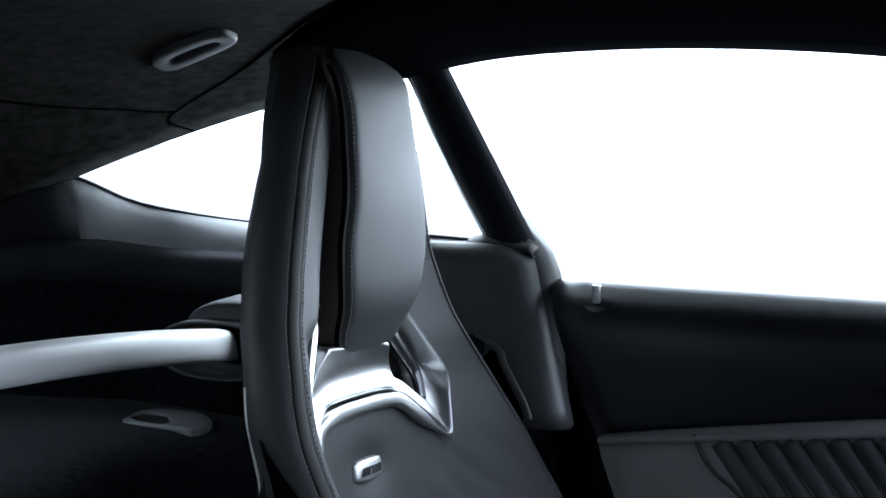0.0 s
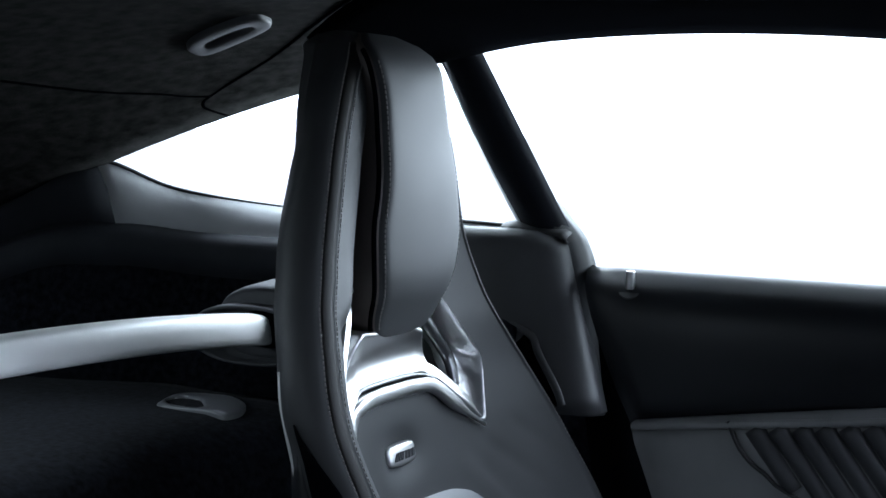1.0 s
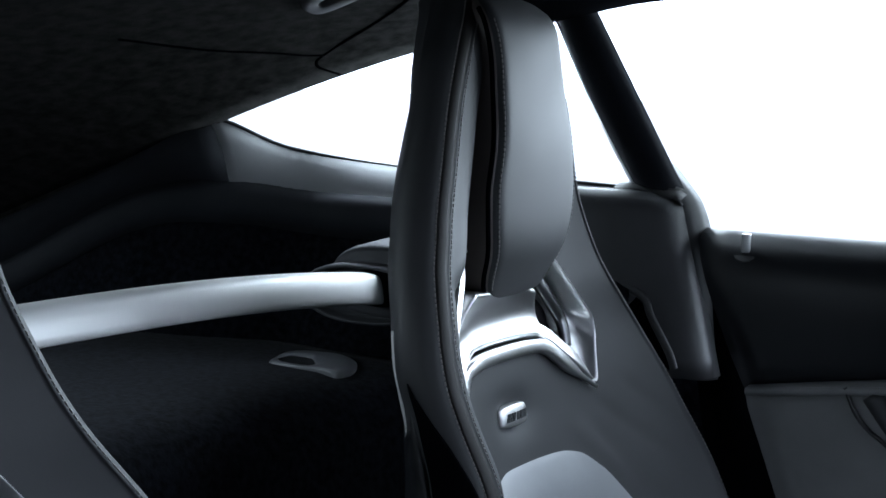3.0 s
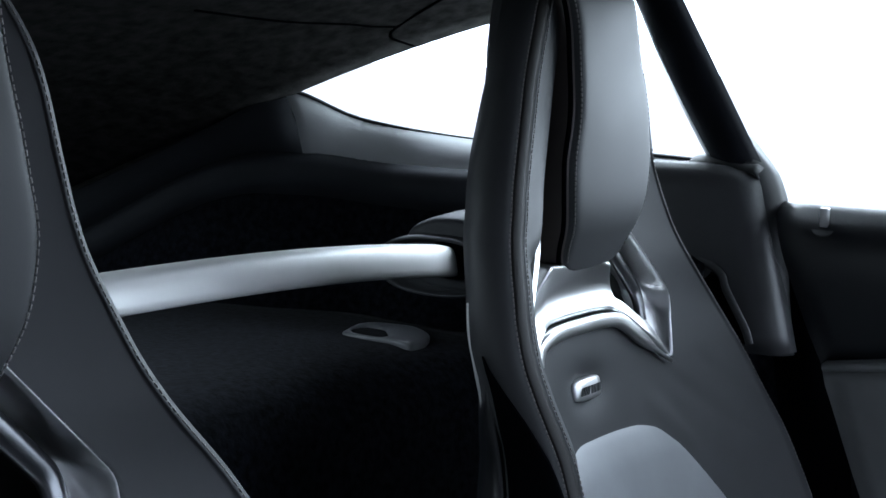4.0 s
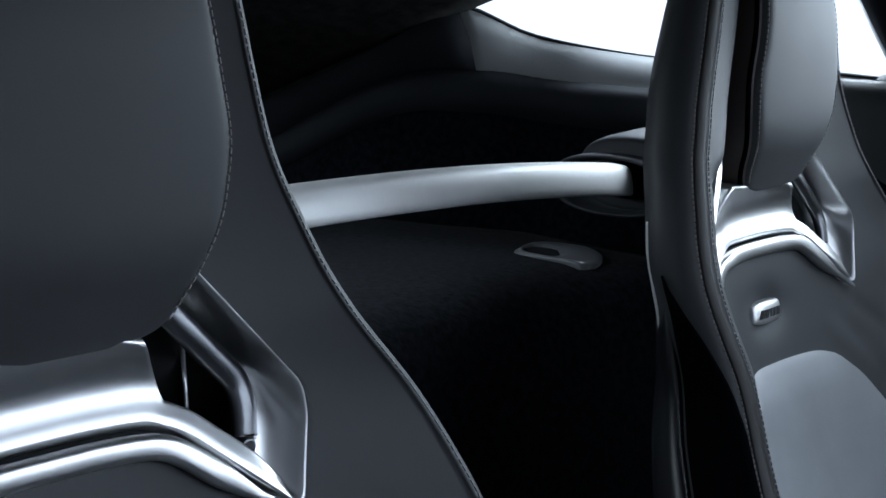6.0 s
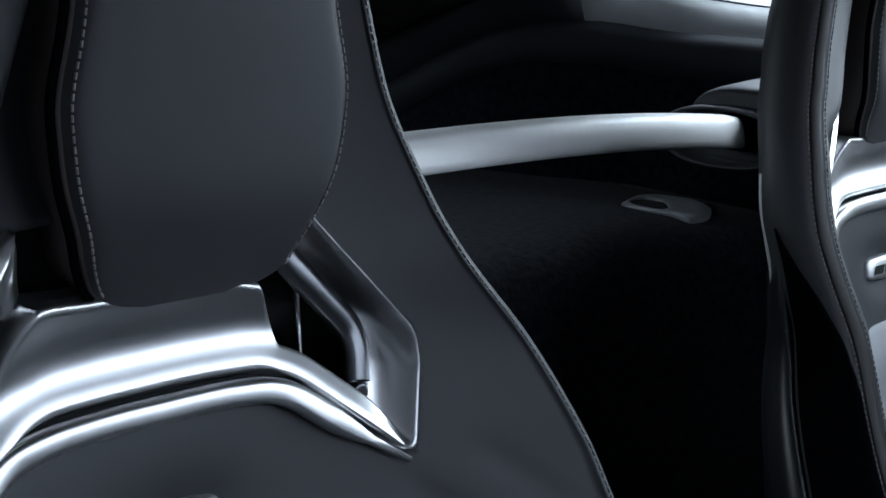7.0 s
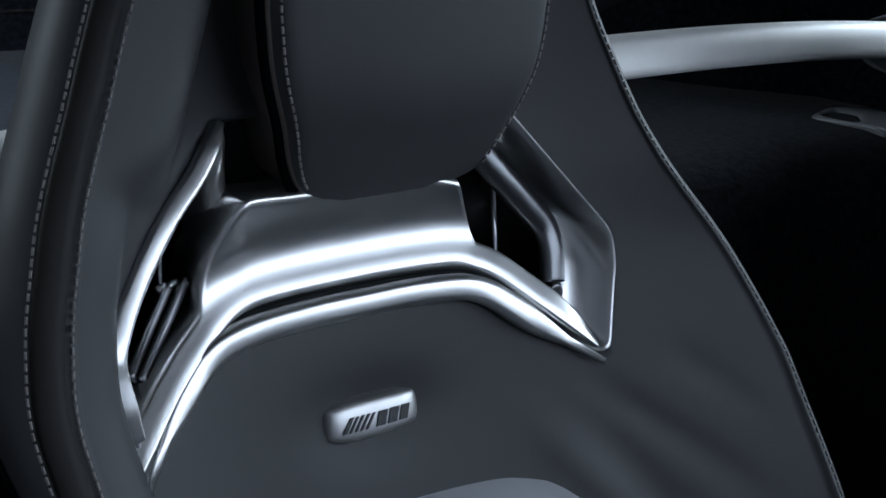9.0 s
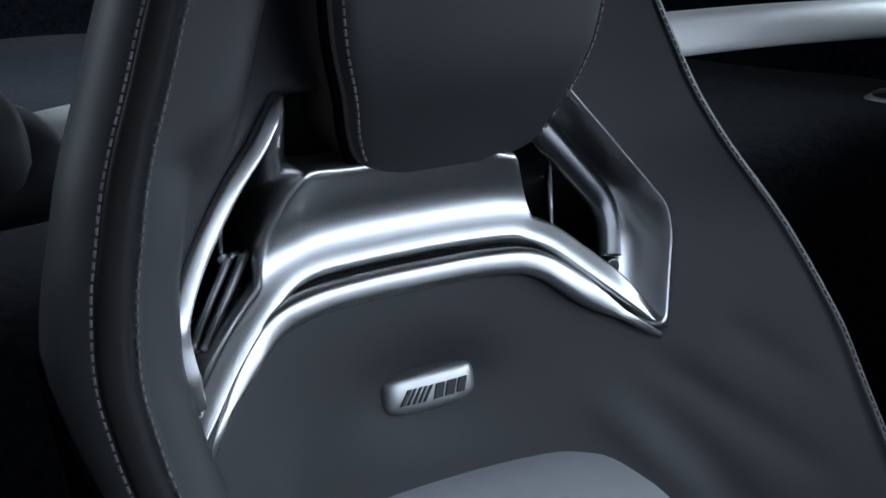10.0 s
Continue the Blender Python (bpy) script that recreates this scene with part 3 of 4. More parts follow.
def S(u, y, z):
    """A point of the seat: across from its middle, along the car, from the eye's height."""
    return Vector((u, y - SEAT_Y, EZ + z - SEAT_Z))


# the wings' front edges: half width and depth by height, outer wing and door-side wing
EDGE_R = [(-0.64, 0.236), (-0.36, 0.234), (-0.30, 0.231), (-0.276, 0.227), (-0.226, 0.207), (-0.176, 0.171), (-0.125, 0.145), (-0.092, 0.130),
          (-0.05, 0.118), (0.0, 0.106), (0.03, 0.092), (0.055, 0.072), (0.075, 0.056)]
EDGE_RY = [(-0.64, 0.32), (-0.45, 0.385), (-0.36, 0.425), (-0.30, 0.461), (-0.276, 0.474), (-0.226, 0.500), (-0.18, 0.516), (-0.148, 0.527), (-0.10, 0.536), (0.0, 0.545), (0.075, 0.570)]
EDGE_L = [(-0.64, 0.20), (-0.45, 0.185), (-0.40, 0.174), (-0.36, 0.163), (-0.325, 0.157), (-0.30, 0.157), (-0.275, 0.162), (-0.256, 0.166), (-0.23, 0.169), (-0.20, 0.165), (-0.18, 0.1595),
          (-0.161, 0.1535), (-0.134, 0.1415), (-0.107, 0.1305), (-0.069, 0.1155), (-0.047, 0.1065), (-0.02, 0.095), (0.01, 0.079), (0.04, 0.060), (0.06, 0.041), (0.075, 0.028)]
EDGE_LY = [(-0.64, 0.34), (-0.45, 0.40), (-0.36, 0.445), (-0.30, 0.468), (-0.26, 0.483), (-0.22, 0.4970), (-0.20, 0.5035), (-0.18, 0.5095), (-0.16, 0.5160), (-0.14, 0.5230), (-0.12, 0.5272),
           (-0.10, 0.5315), (-0.05, 0.5388), (0.0, 0.5468), (0.04, 0.554), (0.075, 0.566)]


def edge(z, sgn):
    return (lerp(EDGE_R, z), lerp(EDGE_RY, z)) if sgn > 0 else (lerp(EDGE_L, z), lerp(EDGE_LY, z))


MID_Y = [(-0.64, 0.41), (-0.45, 0.475), (-0.33, 0.518), (-0.284, 0.530), (-0.236, 0.541), (-0.20, 0.550), (-0.16, 0.557), (-0.10, 0.561), (0.0, 0.568), (0.075, 0.596)]
DEPTH = [(-0.64, 0.10), (-0.36, 0.060), (-0.25, 0.046), (-0.15, 0.045), (0.0, 0.042), (0.075, 0.032)]


# section of the wing's edge from the inner seam to the outer one
BULK = [(-0.64, 0.050), (-0.36, 0.026), (-0.28, 0.011), (-0.25, 0.005), (-0.22, 0.004), (-0.19, 0.001), (-0.165, 0.0), (-0.08, 0.0), (-0.04, -0.003), (-0.01, -0.005), (0.02, 0.0), (0.05, 0.003), (0.075, 0.003)]
ROLL = {-1: ((0.001, 0.0008), (0.005, 0.0010), (0.0085, 0.0020), (0.0115, 0.0034), (0.0130, 0.0048), (0.0145, 0.0050), (0.0185, 0.0085)),
        1: ((0.001, 0.0010), (0.004, 0.0025), (0.007, 0.0060), (0.009, 0.0105), (0.010, 0.0140), (0.0112, 0.0150), (0.0130, 0.0190))}
TAIL = {-1: ((0.0225, 0.016), (0.0225, 0.030), (0.015, 0.0)), 1: ((0.0138, 0.023), (0.0140, 0.032), (0.011, 0.0))}
FOLDS = [(0.12, -0.283, 0.205, -0.352, 0.0028, 0.009), (0.115, -0.30, 0.18, -0.40, 0.0040, 0.014), (0.165, -0.272, 0.215, -0.312, 0.0015, 0.008),
         (0.085, -0.30, 0.145, -0.36, -0.003, 0.011)]


def back_y(u, z):
    """The seat's face without the wing's padding, on which the bracket sits."""
    (e, ye), yc = edge(z, u), lerp(MID_Y, z)
    y = yc + (ye - yc) * min(abs(u) / e, 1.0) ** (2.0 if u > 0 else 2.0 + 1.2 * min(1, max(0, (-0.17 - z) / 0.06)))
    if u < 0 and z > -0.170:
        # padded roll beside the headrest: nearly flat, then dropping behind the pad
        k = min(1, (z + 0.170) / 0.070)
        k = k * k * (3 - 2 * k)
        roll = ye + lerp([(0.0, 0.0), (0.012, 0.0006), (0.026, 0.0032), (0.035, 0.0075), (0.042, 0.0150), (0.049, 0.0260), (0.056, 0.0380)], e + u)
        y += (min(roll, yc + 0.006) - y) * k
    d2 = (u / 0.034) ** 2 + ((z + 0.284) / 0.019) ** 2
    y += 0.0085 * math.exp(-d2)
    # soft folds where the wing meets the lower back
    for k, (u0, z0, u1, z1, a, w) in enumerate(FOLDS):
        dx, dz = u1 - u0, z1 - z0
        n = math.hypot(dx, dz)
        t = ((abs(u) - u0) * dx + (z - z0) * dz) / (n * n)
        side = ((abs(u) - u0) * dz - (z - z0) * dx) / n
        y += 0.75 * a * math.exp(-(side / w) ** 2) * math.exp(-((t - 0.5) / 0.42) ** 4)
    return y


def face_y(u, z):
    """The leather's face: the door-side wing is padded over the bracket's outer edge."""
    y = back_y(u, z)
    if u < 0:
        e, ye = edge(z, -1)
        k = lerp([(-0.170, 0.0), (-0.135, 1.0)], z)
        upper = ye + lerp([(0.0, 0.0), (0.012, 0.0002), (0.026, 0.0010), (0.035, 0.0028), (0.042, 0.0075), (0.049, 0.0190), (0.056, 0.0380), (0.065, 0.08)], e + u)
        y += (min(y, upper) - y) * k * k * (3 - 2 * k)
        k = lerp([(-0.38, 0.0), (-0.29, 1.0), (-0.175, 1.0), (-0.145, 0.0)], z)
        k = k * k * (3 - 2 * k)
        deep = lerp([(-0.27, 0.0105), (-0.22, 0.008)], z)
        padded = ye + lerp([(0.0, 0.0), (0.006, 0.06), (0.012, 0.24), (0.018, 0.55), (0.023, 0.92), (0.026, 1.3), (0.029, 2.1), (0.032, 3.2), (0.038, 6.0)], e + u) * deep
        y += (min(y, padded) - y) * k
    return y


def inside(p, poly):
    x, y, hit = p[0], p[1], False
    for a, b in zip(poly, poly[1:] + poly[:1]):
        if (a[1] > y) != (b[1] > y) and x < (b[0] - a[0]) * (y - a[1]) / (b[1] - a[1]) + a[0]:
            hit = not hit
    return hit


def stitches(path, step=0.0043, length=0.0030, r=0.00065, lift=Vector((0, -0.001, 0))):
    """A row of short thread stitches along a line."""
    bm = bmesh.new()
    total = sum((b - a).length for a, b in zip(path[:-1], path[1:]))
    P = resample(path, max(2, int(total / step)))
    for a, b in zip(P[:-1], P[1:]):
        d = (b - a).normalized()
        c = (a + b) / 2 + lift
        sweep([c - d * length / 2, c - d * length * 0.25, c + d * length * 0.25, c + d * length / 2], circle(r, n=5), up=(0.3, -1, 0.2), bm=bm)
    return bm


def build_seat():
    seat = tagged(new("bucket_seat"), "black leather sports bucket seat with a satin aluminium bracket", "car seat", group="front seats")
    # leather back with its wings
    rows, zs = [], [0.075 - 0.003 * i for i in range(239)]
    NI = 64
    for z in zs:
        dp = lerp(DEPTH, z)
        sides = []
        for sgn in (1, -1):
            e, ye = edge(z, sgn)
            more = lerp(BULK, z) if sgn < 0 else 0.0
            half = [(e * k / NI, face_y(sgn * e * k / NI, z)) for k in range(NI)]
            half += [(e - 0.003, ye - (0.0005 if sgn < 0 else -0.0003)), (e - 0.001, ye - (0.0005 if sgn < 0 else -0.0001))] + [(e + du, ye + dy) for du, dy in ROLL[sgn]] + [
                     (e + TAIL[sgn][0][0], ye + TAIL[sgn][0][1]), (e + TAIL[sgn][1][0] + 0.3 * more, ye + TAIL[sgn][1][1] + 0.8 * more), (e + TAIL[sgn][2][0] + 0.25 * more, ye + dp * 0.92 + more), (e + 0.000, ye + dp + 0.010 + more), (e * 0.6, ye + dp + 0.03 + 0.5 * more), (0, lerp(EDGE_RY, z) + dp + 0.04)]
            sides.append([S(sgn * u, y, z) for u, y in half])
        rows.append(sides[0] + list(reversed(sides[1][1:-1])))
    # domed top
    top = rows[0]
    c = S(0, 0.60, 0.07)
    domed = []
    for f, dz in ((0.12, 0.0125), (0.4, 0.0115), (0.68, 0.009), (0.88, 0.0045)):
        domed.append([Vector((c.x + (p.x - c.x) * f, c.y + (p.y - c.y) * f, p.z + dz)) for p in top])
    bm, V = grid(domed + rows, wrap=True)
    caps(bm, V)
    cut = [(0.076, -0.138), (0.1410, -0.2115), (0.1430, -0.229), (0.1325, -0.275), (0.121, -0.2725), (0.063, -0.2275), (-0.063, -0.2275), (-0.120, -0.2640), (-0.1345, -0.2600), (-0.1415, -0.229), (-0.1405, -0.2185), (-0.1260, -0.1955), (-0.074, -0.140)]
    rim = [Vector(q) for q in cut]
    for v in bm.verts:
        p = (v.co.x, v.co.z + SEAT_Z - EZ)
        if inside(p, cut) and v.co.y + SEAT_Y < face_y(*p) + 0.012:
            q, d = Vector(p), 1.0
            for m, n in zip(rim, rim[1:] + rim[:1]):
                t = min(1, max(0, (q - m).dot(n - m) / (n - m).length_squared))
                d = min(d, (q - m.lerp(n, t)).length)
            v.co.y += 0.042 * min(1, d / 0.008)
    back = part("backrest", bm, LEATHER, seat, "black leather backrest with raised side wings")
    # stitched seams along the wings
    for sgn in (1, -1):
        for du, dy in (((-0.0014, -0.0008), (ROLL[-1][5][0] + 0.0005, ROLL[-1][5][1] - 0.0004)) if sgn < 0 else ((0.0, 0.0010),)):
            line = [S(sgn * (edge(z, sgn)[0] + du), edge(z, sgn)[1] + dy, z) for z in zs[0:184]]
            ob = part("stitching", stitches(line, r=0.00065 if sgn < 0 else 0.00045), SEAM_THREAD, back, "row of grey stitches")
            ob["kind"] = "stuff"
    rows = []
    for z in zs[0:184]:
        e, ye = edge(z, -1)
        rows.append([S(-(e + du), ye + dy - 0.0008, z) for du, dy in ROLL[-1][:5]])
    bm, _ = grid(rows)
    part("seam_strip", bm, STRIP, back, "leather strip between two stitched seams", solid=0.0008)
    # gloss shell behind, with its bright edge strip
    rows = []
    for i in range(40):
        z = -0.190 - 0.45 * i / 39
        dp, sides = lerp(DEPTH, z), []
        for sgn in (1, -1):
            e, ye = edge(z, sgn)
            e += -0.035 + 0.038 * min(1, i / 9) ** 0.5 - (0.008 if sgn > 0 else 0)
            more = lerp(BULK, z) if sgn < 0 else 0.0
            e, ye = e + 0.3 * more, ye + 0.85 * more
            half = [(e + 0.016, ye + 0.032), (e + 0.0225, ye + 0.037), (e + 0.016, ye + dp - 0.004), (e + 0.000, ye + dp + 0.010), (e * 0.6, ye + dp + 0.034), (0, lerp(EDGE_RY, z) + dp + 0.046)]
            sides.append([S(sgn * u, y, z) for u, y in half])
        rows.append(sides[0] + list(reversed(sides[1][:-1])))
    bm, _ = grid(rows)
    shell = part("shell", bm, GLOSS, seat, "glossy black back shell", solid=0.004)
    # shade on the door-side wing's lower side, painted in as a black sheet
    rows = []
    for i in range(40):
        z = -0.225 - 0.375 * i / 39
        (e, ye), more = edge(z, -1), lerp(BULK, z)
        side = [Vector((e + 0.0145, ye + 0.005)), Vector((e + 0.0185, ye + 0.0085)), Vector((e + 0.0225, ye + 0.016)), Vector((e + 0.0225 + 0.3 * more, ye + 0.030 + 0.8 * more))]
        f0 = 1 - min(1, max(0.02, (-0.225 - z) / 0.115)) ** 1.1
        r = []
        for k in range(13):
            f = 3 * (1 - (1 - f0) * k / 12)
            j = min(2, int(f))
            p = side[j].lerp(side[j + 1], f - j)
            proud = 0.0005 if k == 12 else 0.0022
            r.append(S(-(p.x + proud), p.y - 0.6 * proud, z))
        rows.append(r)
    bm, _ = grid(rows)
    part("wing_shade", bm, BLACKOUT, shell, "matt black sheet for the shade on the lower wing", solid=0.0008)
    for sgn in (1, -1):
        line = []
        for i in range(13):
            z = -0.190 - 0.285 * i / 12
            more = lerp(BULK, z) if sgn < 0 else 0.0
            if sgn < 0:
                line.append(S(-(edge(z, -1)[0] + 0.0072 + 0.1 * more), edge(z, -1)[1] + lerp(DEPTH, z) + 0.0025 + more, z))
            else:
                line.append(S(edge(z, 1)[0] + 0.0165, edge(z, 1)[1] + 0.034, z))
        line = curve(line, 6)
        part("edge_strip", sweep(line, circle(0.0026, 0.0022, 8), up=(0, 1, 0)), SILVER, shell, "thin bright metal strip along the shell edge")

    # headrest pad
    PW = [(-0.180, 0.028), (-0.177, 0.042), (-0.172, 0.0510), (-0.160, 0.0580), (-0.14, 0.0655), (-0.12, 0.0725), (-0.10, 0.0757), (-0.08, 0.0765), (-0.05, 0.0702), (0.0, 0.0625), (0.032, 0.060),
          (0.057, 0.0612), (0.070, 0.058), (0.079, 0.048), (0.085, 0.030)]
    PY = [(-0.180, 0.546), (-0.16, 0.5410), (-0.14, 0.5340), (-0.12, 0.5305), (-0.08, 0.5295), (-0.04, 0.5303), (0.0, 0.5360), (0.032, 0.5405), (0.057, 0.5465), (0.070, 0.5555), (0.085, 0.576)]
    PC = 0.018
    rows, side_rows, seam = [], [], []
    for i in range(49):
        z = 0.085 - 0.265 * (1 - (1 - i / 48) ** 1.5)
        w, ys = lerp(PW, z), lerp(PY, z)
        bulge = 0.0098 * min(1, w / 0.05) * (0.3 + 0.7 * (1 - (1 - min(1, (z + 0.180) / 0.05)) ** 2))
        r = []
        for k in range(41):
            s = math.sin(math.pi / 2 * (k / 20 - 1))
            r.append(S(PC + w * s, ys - bulge * (0.35 * (1 - s * s) + 0.65 * (1 - abs(s) ** 26)), z))
        rows.append(r)
        full = [(w, ys), (w + 0.002, ys + 0.004), (w - 0.001, ys + 0.02), (w - 0.008, ys + 0.05)]
        side_rows.append([S(PC - u, y, z) for u, y in reversed(full)] + [S(PC + u, y, z) for u, y in full])
        seam.append((w, ys, z))
    bm, _ = grid(rows)
    pad = part("headrest_pad", bm, LEATHER, seat, "smooth black leather headrest pad")
    bm, _ = grid(side_rows)
    part("pad_side", bm, BROWN, pad, "dark brown leather side of the pad")
    for sgn in (1, -1):
        line = [S(PC + sgn * w * 0.968, y - 0.0040 * min(1, w / 0.05) * (0.3 + 0.7 * (1 - (1 - min(1, (z + 0.180) / 0.05)) ** 2)), z) for w, y, z in seam[3:-5]]
        part("stitching", stitches(line), THREAD, pad, "row of grey stitches")["kind"] = "stuff"
    gap = [S(PC - w - 0.0035, y + 0.0025, z) for w, y, z in seam[2:-3]]
    part("pad_piping", sweep(gap, circle(0.0022, n=8), up=(0, -1, 0)), BLACKOUT, pad, "thin black piping beside the pad seam")

    # aluminium bracket
    def B(u, z, dy=0.0):
        return S(u, back_y(u, z) + dy, z)

    def flat(pts, r):
        return [(p.x, p.y) for p in rounded([(u, z, 0.0) for u, z in pts], r, 7)]

    CHAIN = [(0.068, -0.1345), (0.077, -0.136), (0.1415, -0.212), (0.1435, -0.229), (0.1345, -0.2745)]
    HOLE_R = [(0.072, -0.158), (0.080, -0.162), (0.124, -0.208), (0.1255, -0.221), (0.114, -0.248), (0.106, -0.2495), (0.074, -0.219), (0.070, -0.200), (0.070, -0.172)]

    HOLE_L = [(0.0785, -0.171), (0.0840, -0.173), (0.1150, -0.2095), (0.1245, -0.2245), (0.1285, -0.238), (0.1290, -0.2490), (0.1220, -0.2480), (0.081, -0.2185), (0.0750, -0.207), (0.0745, -0.184)]

    def away(p, chain):
        best = 1.0
        for (ax, az), (bx, bz) in zip(chain[:-1], chain[1:]):
            q, r = Vector((ax, az)), Vector((bx, bz))
            t = min(1, max(0, (p - q).dot(r - q) / (r - q).length_squared))
            best = min(best, (p - q.lerp(r, t)).length)
        return best

    for sgn in (1, -1):
        chain = CHAIN if sgn > 0 else [(0.0690, -0.1375), (0.0745, -0.1400), (0.1300, -0.1985), (0.1432, -0.2200), (0.1365, -0.257)]
        out = chain + ([(0.118, -0.272), (0.050, -0.2215), (0.056, -0.200), (0.058, -0.152)] if sgn > 0 else [(0.128, -0.262), (0.050, -0.2190), (0.047, -0.204), (0.050, -0.186), (0.061, -0.163)])
        o = [Vector((*p, 0)) for p in flat(out, 0.007)]
        h = [Vector((*p, 0)) for p in flat(HOLE_R if sgn > 0 else HOLE_L, 0.008)]
        rings = [(0.0, 0.012), (0.0, -0.001), (0.02, -0.0050), (0.05, -0.0060), (0.10, -0.0050), (0.16, -0.0005), (0.24, 0.0050), (0.34, 0.0100), (0.48, 0.0145), (0.64, 0.0175), (0.82, 0.0190), (1.0, 0.0200), (1.0, 0.042)]
        if sgn < 0:
            rings = [(0.0, 0.012), (0.0, 0.000), (0.02, -0.0030), (0.08, -0.0045), (0.20, -0.0040), (0.32, -0.0020), (0.50, 0.0015), (0.68, 0.007), (0.82, 0.015), (0.94, 0.025), (1.0, 0.030), (1.0, 0.040)]
        rr = []
        for f, dy in rings:
            row = []
            for p, q in zip(o, h):
                k = min(1, max(0, (away(Vector((p.x, p.y)), chain) - 0.002) / 0.035))
                m = p.lerp(q, f)
                deep = dy * (1 - 0.5 * min(1, max(0, (-0.205 - m.y) / 0.035)))
                if sgn < 0 and dy < 0:
                    deep *= 1 - k
                row.append(B(sgn * m.x, m.y, deep + (0.027 if sgn > 0 else 0.022) * k * (1 - f)))
            rr.append(row)
        bm, _ = grid(rr, wrap=True)
        br = part("bracket_wing", bm, METAL, seat, "open satin aluminium bracket wing")
        if sgn < 0:
            edge_line = [B(-u - 0.001, z, -0.0015) for u, z in ((0.0680, -0.1390), (0.0850, -0.1570), (0.1040, -0.1722), (0.1217, -0.1930), (0.1313, -0.2062), (0.1383, -0.2190), (0.1383, -0.2295), (0.1355, -0.2450), (0.1325, -0.2550))]
            part("rim", sweep(resample(curve(edge_line, 8), 60), box_section(0.0046, 0.0036, 0.0022), up=(-0.15, -0.95, 0.28),
                 scale=lambda t: min(1, 0.45 + 6 * t, 0.55 + 5 * (1 - t))), METAL, br, "bright outer rim of the wing")
        # dark sheet added for the shade in the opening, blackest on the door side
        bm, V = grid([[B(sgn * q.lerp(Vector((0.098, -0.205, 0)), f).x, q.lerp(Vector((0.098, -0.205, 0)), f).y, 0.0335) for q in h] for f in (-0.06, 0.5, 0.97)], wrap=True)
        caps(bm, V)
        part("opening_shade", bm, PLASTIC if sgn > 0 else BLACKOUT, br, "dark sheet for the shade behind the opening")
        if sgn > 0:
            rod = curve([S(0.062, 0.562, -0.148), S(0.085, 0.553, -0.177), S(0.1045, 0.548, -0.1985), S(0.1155, 0.545, -0.2115), S(0.1178, 0.541, -0.224), S(0.1160, 0.537, -0.239)], 7)
            part("belt_strap_guide", sweep(rod, [(0.0076 * math.cos(a), 0.0050 * math.sin(a)) for a in [math.pi * k / 9 for k in range(18)]], up=(0, 1, 0)), DARK_METAL, br, "dark satin metal belt guide inside the wing")
        else:
            # two slim rails beside the arm and a small peg
            for du, dy, r in ((0.0, 0.014, 0.0016), (-0.0065, 0.019, 0.0022)):
                rail = [B(-0.086 + du, -0.207 + du * 0.3, dy), B(-0.102 + du, -0.2245 + du * 0.3, dy - 0.002), B(-0.1195 + du * 0.5, -0.2405, dy - 0.004)]
                part("guide_rail", sweep(curve(rail, 6), box_section(r * 1.3, r, r * 0.6), up=(0, 1, 0)), DARK_METAL, br, "slim dark metal rail inside the opening")
            peg = [B(-0.099, -0.2105, 0.021), B(-0.089, -0.2085, 0.017)]
            part("peg", sweep(peg, circle(0.0021, n=10), up=(0, 1, 0)), METAL, br, "small bright peg inside the opening")
        pin = [S(0.0975, 0.566, -0.190), S(0.0985, 0.560, -0.250)] if sgn > 0 else [B(-0.0955, -0.183, 0.022), B(-0.0965, -0.213, 0.022)]
        part("guide_pin", sweep(pin, circle(0.0014, n=8), up=(0, 1, 0)), METAL, br, "thin bright pin behind the opening")
        bm = sweep([S(sgn * 0.1140, 0.5315, -0.2435), S(sgn * 0.1140, 0.552, -0.2435)], circle(0.0055, n=14), up=(0, 0, 1))
        part("screw", bm, DARK_METAL, br, "dark screw at the foot of the belt guide", bevel=0.0015)
    # collar below the headrest, running out into an arm on either side
    def hollow(h):
        return lerp([(0.0, -0.0105), (0.004, -0.0092), (0.008, -0.0071), (0.012, -0.0052), (0.017, -0.0038), (0.022, -0.0034), (0.030, -0.0046), (0.038, -0.0074), (0.046, -0.0110), (0.056, -0.0160), (0.08, -0.029)], h)

    pts = [(-0.1365, -0.2670), (-0.1125, -0.2495), (-0.0925, -0.2355), (-0.068, -0.2200), (-0.03, -0.2190), (0.03, -0.2190), (0.068, -0.2205), (0.098, -0.2455), (0.1275, -0.2695)]
    line = resample(rounded([(u, z, 0.0) for u, z in pts], 0.020, 8, closed=False), 241)
    rows = []
    for k, p in enumerate(line):
        a, b = line[max(k - 3, 0)], line[min(k + 3, len(line) - 1)]
        t = (b - a).normalized()
        up = Vector((-t.y, t.x, 0))
        x = abs(p.x)
        f = min(1, max(0, (x - 0.0555) / 0.010 if p.x > 0 else (x - 0.063) / 0.020))
        f = f * f * (3 - 2 * f)
        tall = lerp([(-0.07, 0.051), (-0.045, 0.047), (-0.02, 0.046), (0.0, 0.048), (0.03, 0.047), (0.05, 0.0420), (0.07, 0.0395)], p.x)
        ext = tall * (1 - f) + 0.0105 * f
        up = up.lerp(Vector((0, 1, 0)), 1 - f).normalized()
        g = min(1, max(0, (x - 0.062) / 0.066))
        base = back_y(p.x, p.y) + 0.0095 * (1 - g) + (0.002 if p.x > 0 else 0.006) * g
        under = 1 - 0.35 * g
        row = [(-0.0010 * under, 0.016), (-0.0052 * under, 0.006), (-0.0046 * under, -0.002), (-0.0025 * under, -0.0065)]
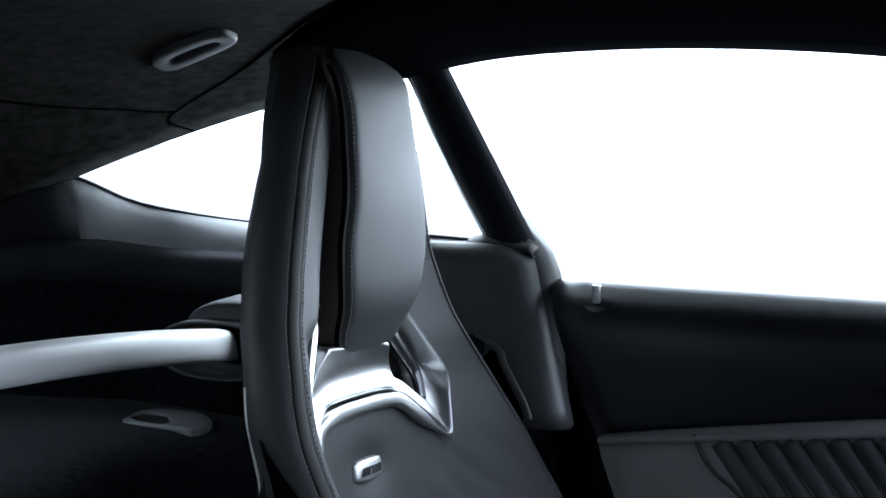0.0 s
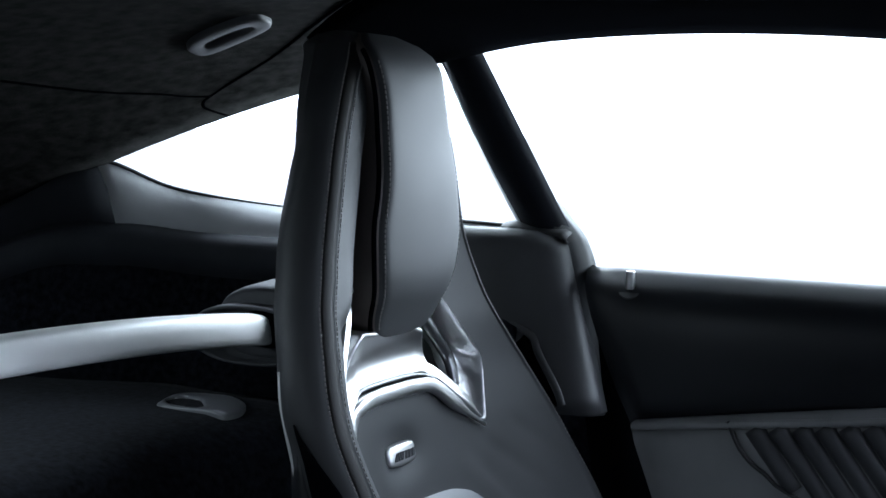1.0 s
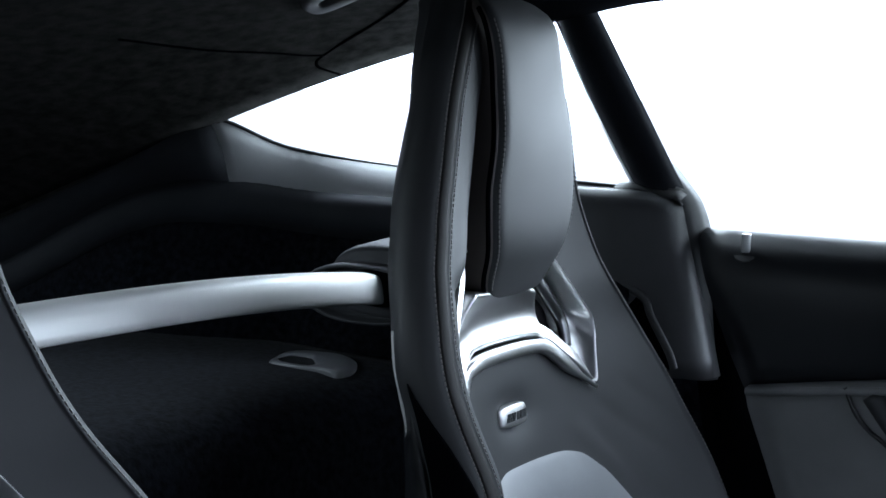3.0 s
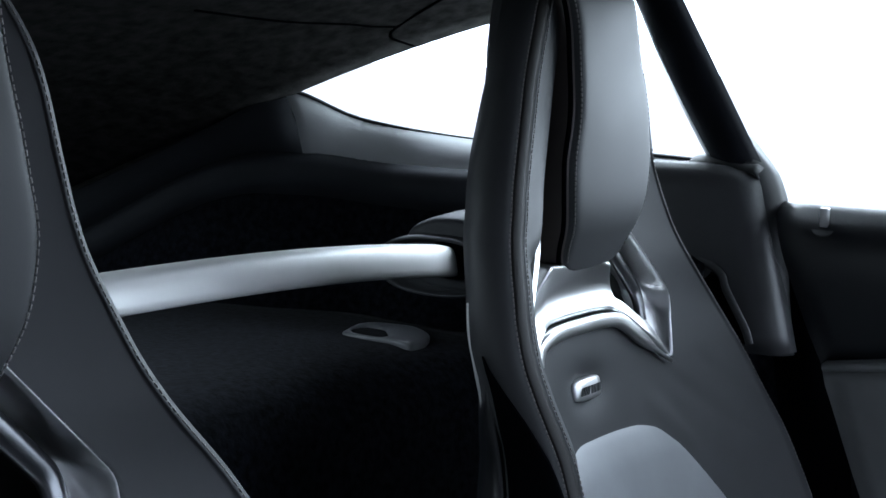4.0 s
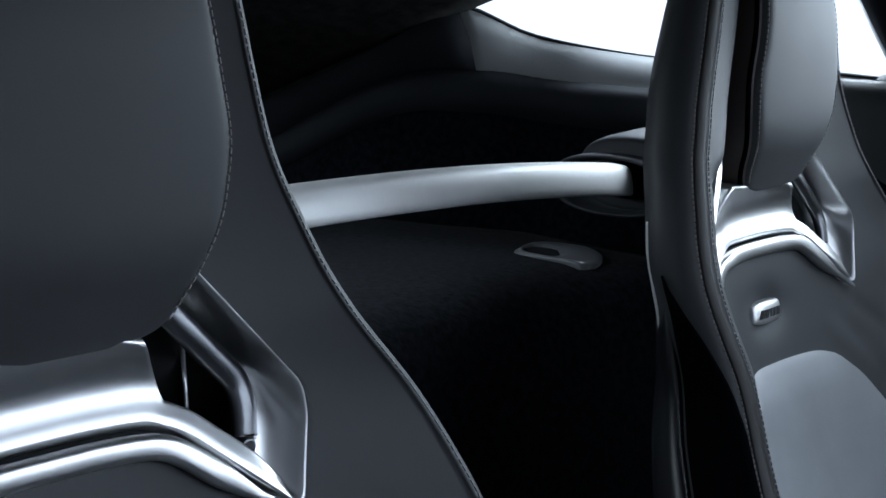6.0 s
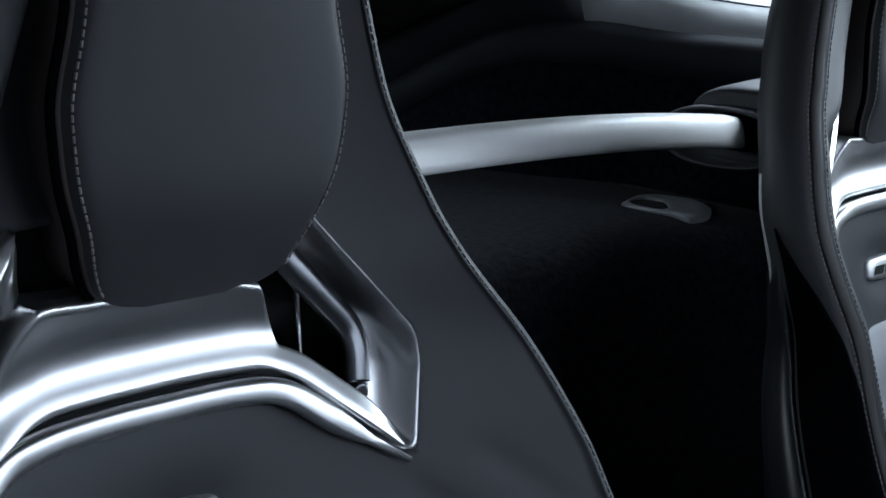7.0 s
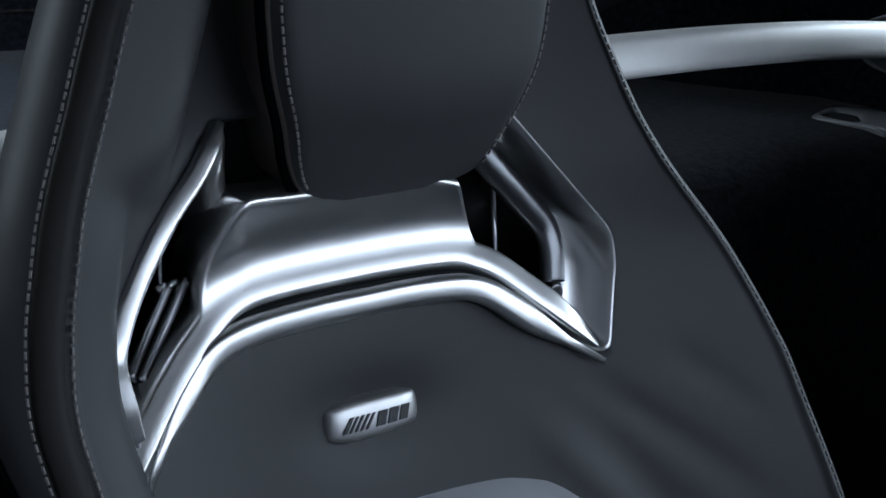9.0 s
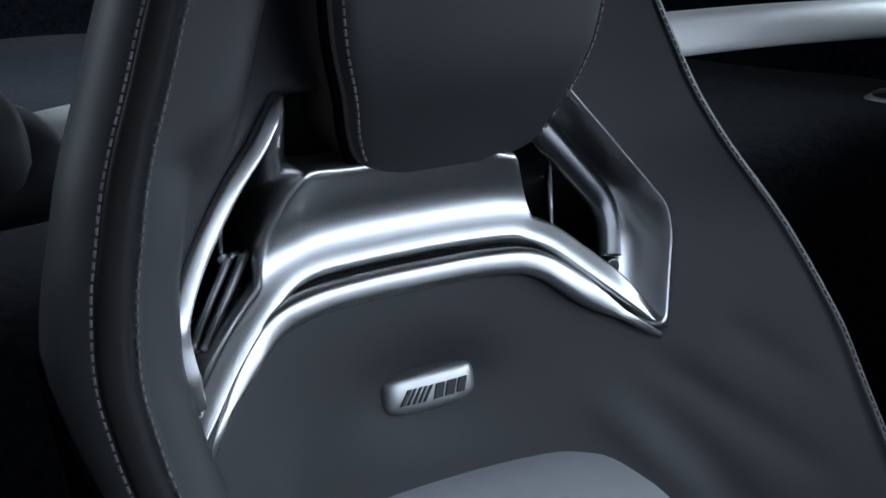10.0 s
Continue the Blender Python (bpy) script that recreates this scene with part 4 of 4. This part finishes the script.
        row += [(ext * q, hollow(ext * q)) for q in (0.0, 0.04, 0.09, 0.15, 0.22, 0.3, 0.4, 0.5, 0.6, 0.7, 0.8, 0.9, 0.97)]
        row += [(ext, hollow(ext) + 0.002), (ext - 0.0005, hollow(ext) + 0.012), (ext - 0.001, hollow(ext) + 0.030)]
        end = min(1, max(0, (x - (0.098 if p.x > 0 else 0.121)) / (0.030 if p.x > 0 else 0.018))) ** 2
        rows.append([S(p.x + up.x * h * (1 - 0.75 * end), base + dy + (0.006 if p.x > 0 else 0.004) * end, p.y + up.y * h * (1 - 0.75 * end)) for h, dy in row])
    bm, _ = grid(rows)
    part("collar", bm, METAL, seat, "curved satin aluminium collar below the headrest", solid=0.0015)
    # lower rail
    pts = [B(u, z, -0.004 + (0.006 if u < -0.08 else 0)) for u, z in ((-0.134, -0.2765), (-0.1085, -0.2540), (-0.088, -0.2370), (-0.066, -0.2295), (-0.03, -0.2285), (0.03, -0.2285), (0.063, -0.2305), (0.098, -0.2565), (0.129, -0.2765))]
    path = rounded([tuple(p) for p in pts], 0.014, 6, closed=False)
    part("lower_rail", sweep(path, box_section(0.0066, 0.0050, 0.0036), up=(0, -1, 0.2), scale=lambda t: 1.0 - 0.75 * (max(0, abs(2 * t - 1) - 0.72) / 0.28) ** 1.5), METAL, seat, "bright aluminium rail under the collar")

    # badge
    bm = bmesh.new()
    rows = []

    def tilt(z):
        return 0.245 * (z + 0.284)

    for i in range(17):
        s = i / 8 - 1
        w = 0.0088 * (1 - 0.14 * s * s - 0.24 * s ** 8)
        r = []
        for a in [k / 12 * math.pi for k in range(13)]:
            z = -0.284 + w * math.cos(a)
            r.append(S(0.0268 * s, 0.5375 + tilt(z) - 0.0068 * math.sin(a) ** 0.22 * (1 - abs(s) ** 8 * 0.6) - 0.0012 * (1 - s * s), z))
        rows.append(r)
    grid(rows, bm=bm)
    badge = part("badge", bm, BADGE, seat, "small curved chrome badge with dark engraved marks", solid=0.0015)
    marks = [(-0.0168 + 0.0031 * k, 0.0022 if k == 0 else 0.0014, 0.0026) for k in range(5)] + [(0.0022, 0.0050, 0.0012), (0.0090, 0.0052, 0.0012), (0.0157, 0.0046, 0.0012)]
    for u, w, lean in marks:
        bm = bmesh.new()
        h = 0.0034
        v = [bm.verts.new(S(u + du + sg * (lean or 0.0008), 0.5294 - 0.0012 * (1 - (u / 0.0265) ** 2) + tilt(-0.284 + sg * h), -0.284 + sg * h))
             for du, sg in ((-w / 2, -1), (w / 2, -1), (w / 2, 1), (-w / 2, 1))]
        bm.faces.new(v)
        part("mark", bm, INK, badge, solid=0.0006, smooth=False)

    # padded insert of the lower back
    IW = [(-0.64, 0.15), (-0.5, 0.142), (-0.45, 0.132), (-0.40, 0.104), (-0.36, 0.088), (-0.340, 0.073), (-0.330, 0.060), (-0.323, 0.036)]
    IWR = [(-0.64, 0.20), (-0.5, 0.192), (-0.45, 0.182), (-0.40, 0.158), (-0.36, 0.132), (-0.340, 0.112), (-0.330, 0.099), (-0.323, 0.074)]
    rows = []
    for i in range(40):
        z = -0.323 - 0.31 * (i / 39) ** 1.2
        w, wr = lerp(IW, z), lerp(IWR, z)
        rise = min(1, i / 5) ** 0.6
        rows.append([S((wr if s > 0 else w) * s, face_y((wr if s > 0 else w) * s, z) + 0.004 - 0.013 * rise * (1 - abs(s) ** 6), z) for s in [k / 10 - 1 for k in range(21)]])
    bm, _ = grid(rows)
    part("insert", bm, PALE, seat, "pale grey leather centre insert")

    # seat cushion
    rows = []
    for i in range(25):
        y = 0.36 - 0.46 * i / 24
        r = []
        for k in range(25):
            s = k / 12 - 1
            z = -0.60 + 0.07 * abs(s) ** 3 + 0.03 * (i / 24) - (0.06 if i == 24 else 0)
            r.append(S(0.255 * s, y, z - (0.12 if abs(s) == 1 else 0)))
        rows.append(r)
    bm, _ = grid(rows)
    part("cushion", bm, LEATHER, seat, "black leather seat cushion", solid=0.05, offset=-1)
    return seat


near_seat = build_seat()
near_seat.matrix_world = pose(0.4117, 0.5512, 0.2299, 1.498, -0.338, -3.132)
far_seat = copy_thing(near_seat, Matrix.Translation((CX + 0.78, SEAT_Y + 0.053, SEAT_Z - 0.003)))
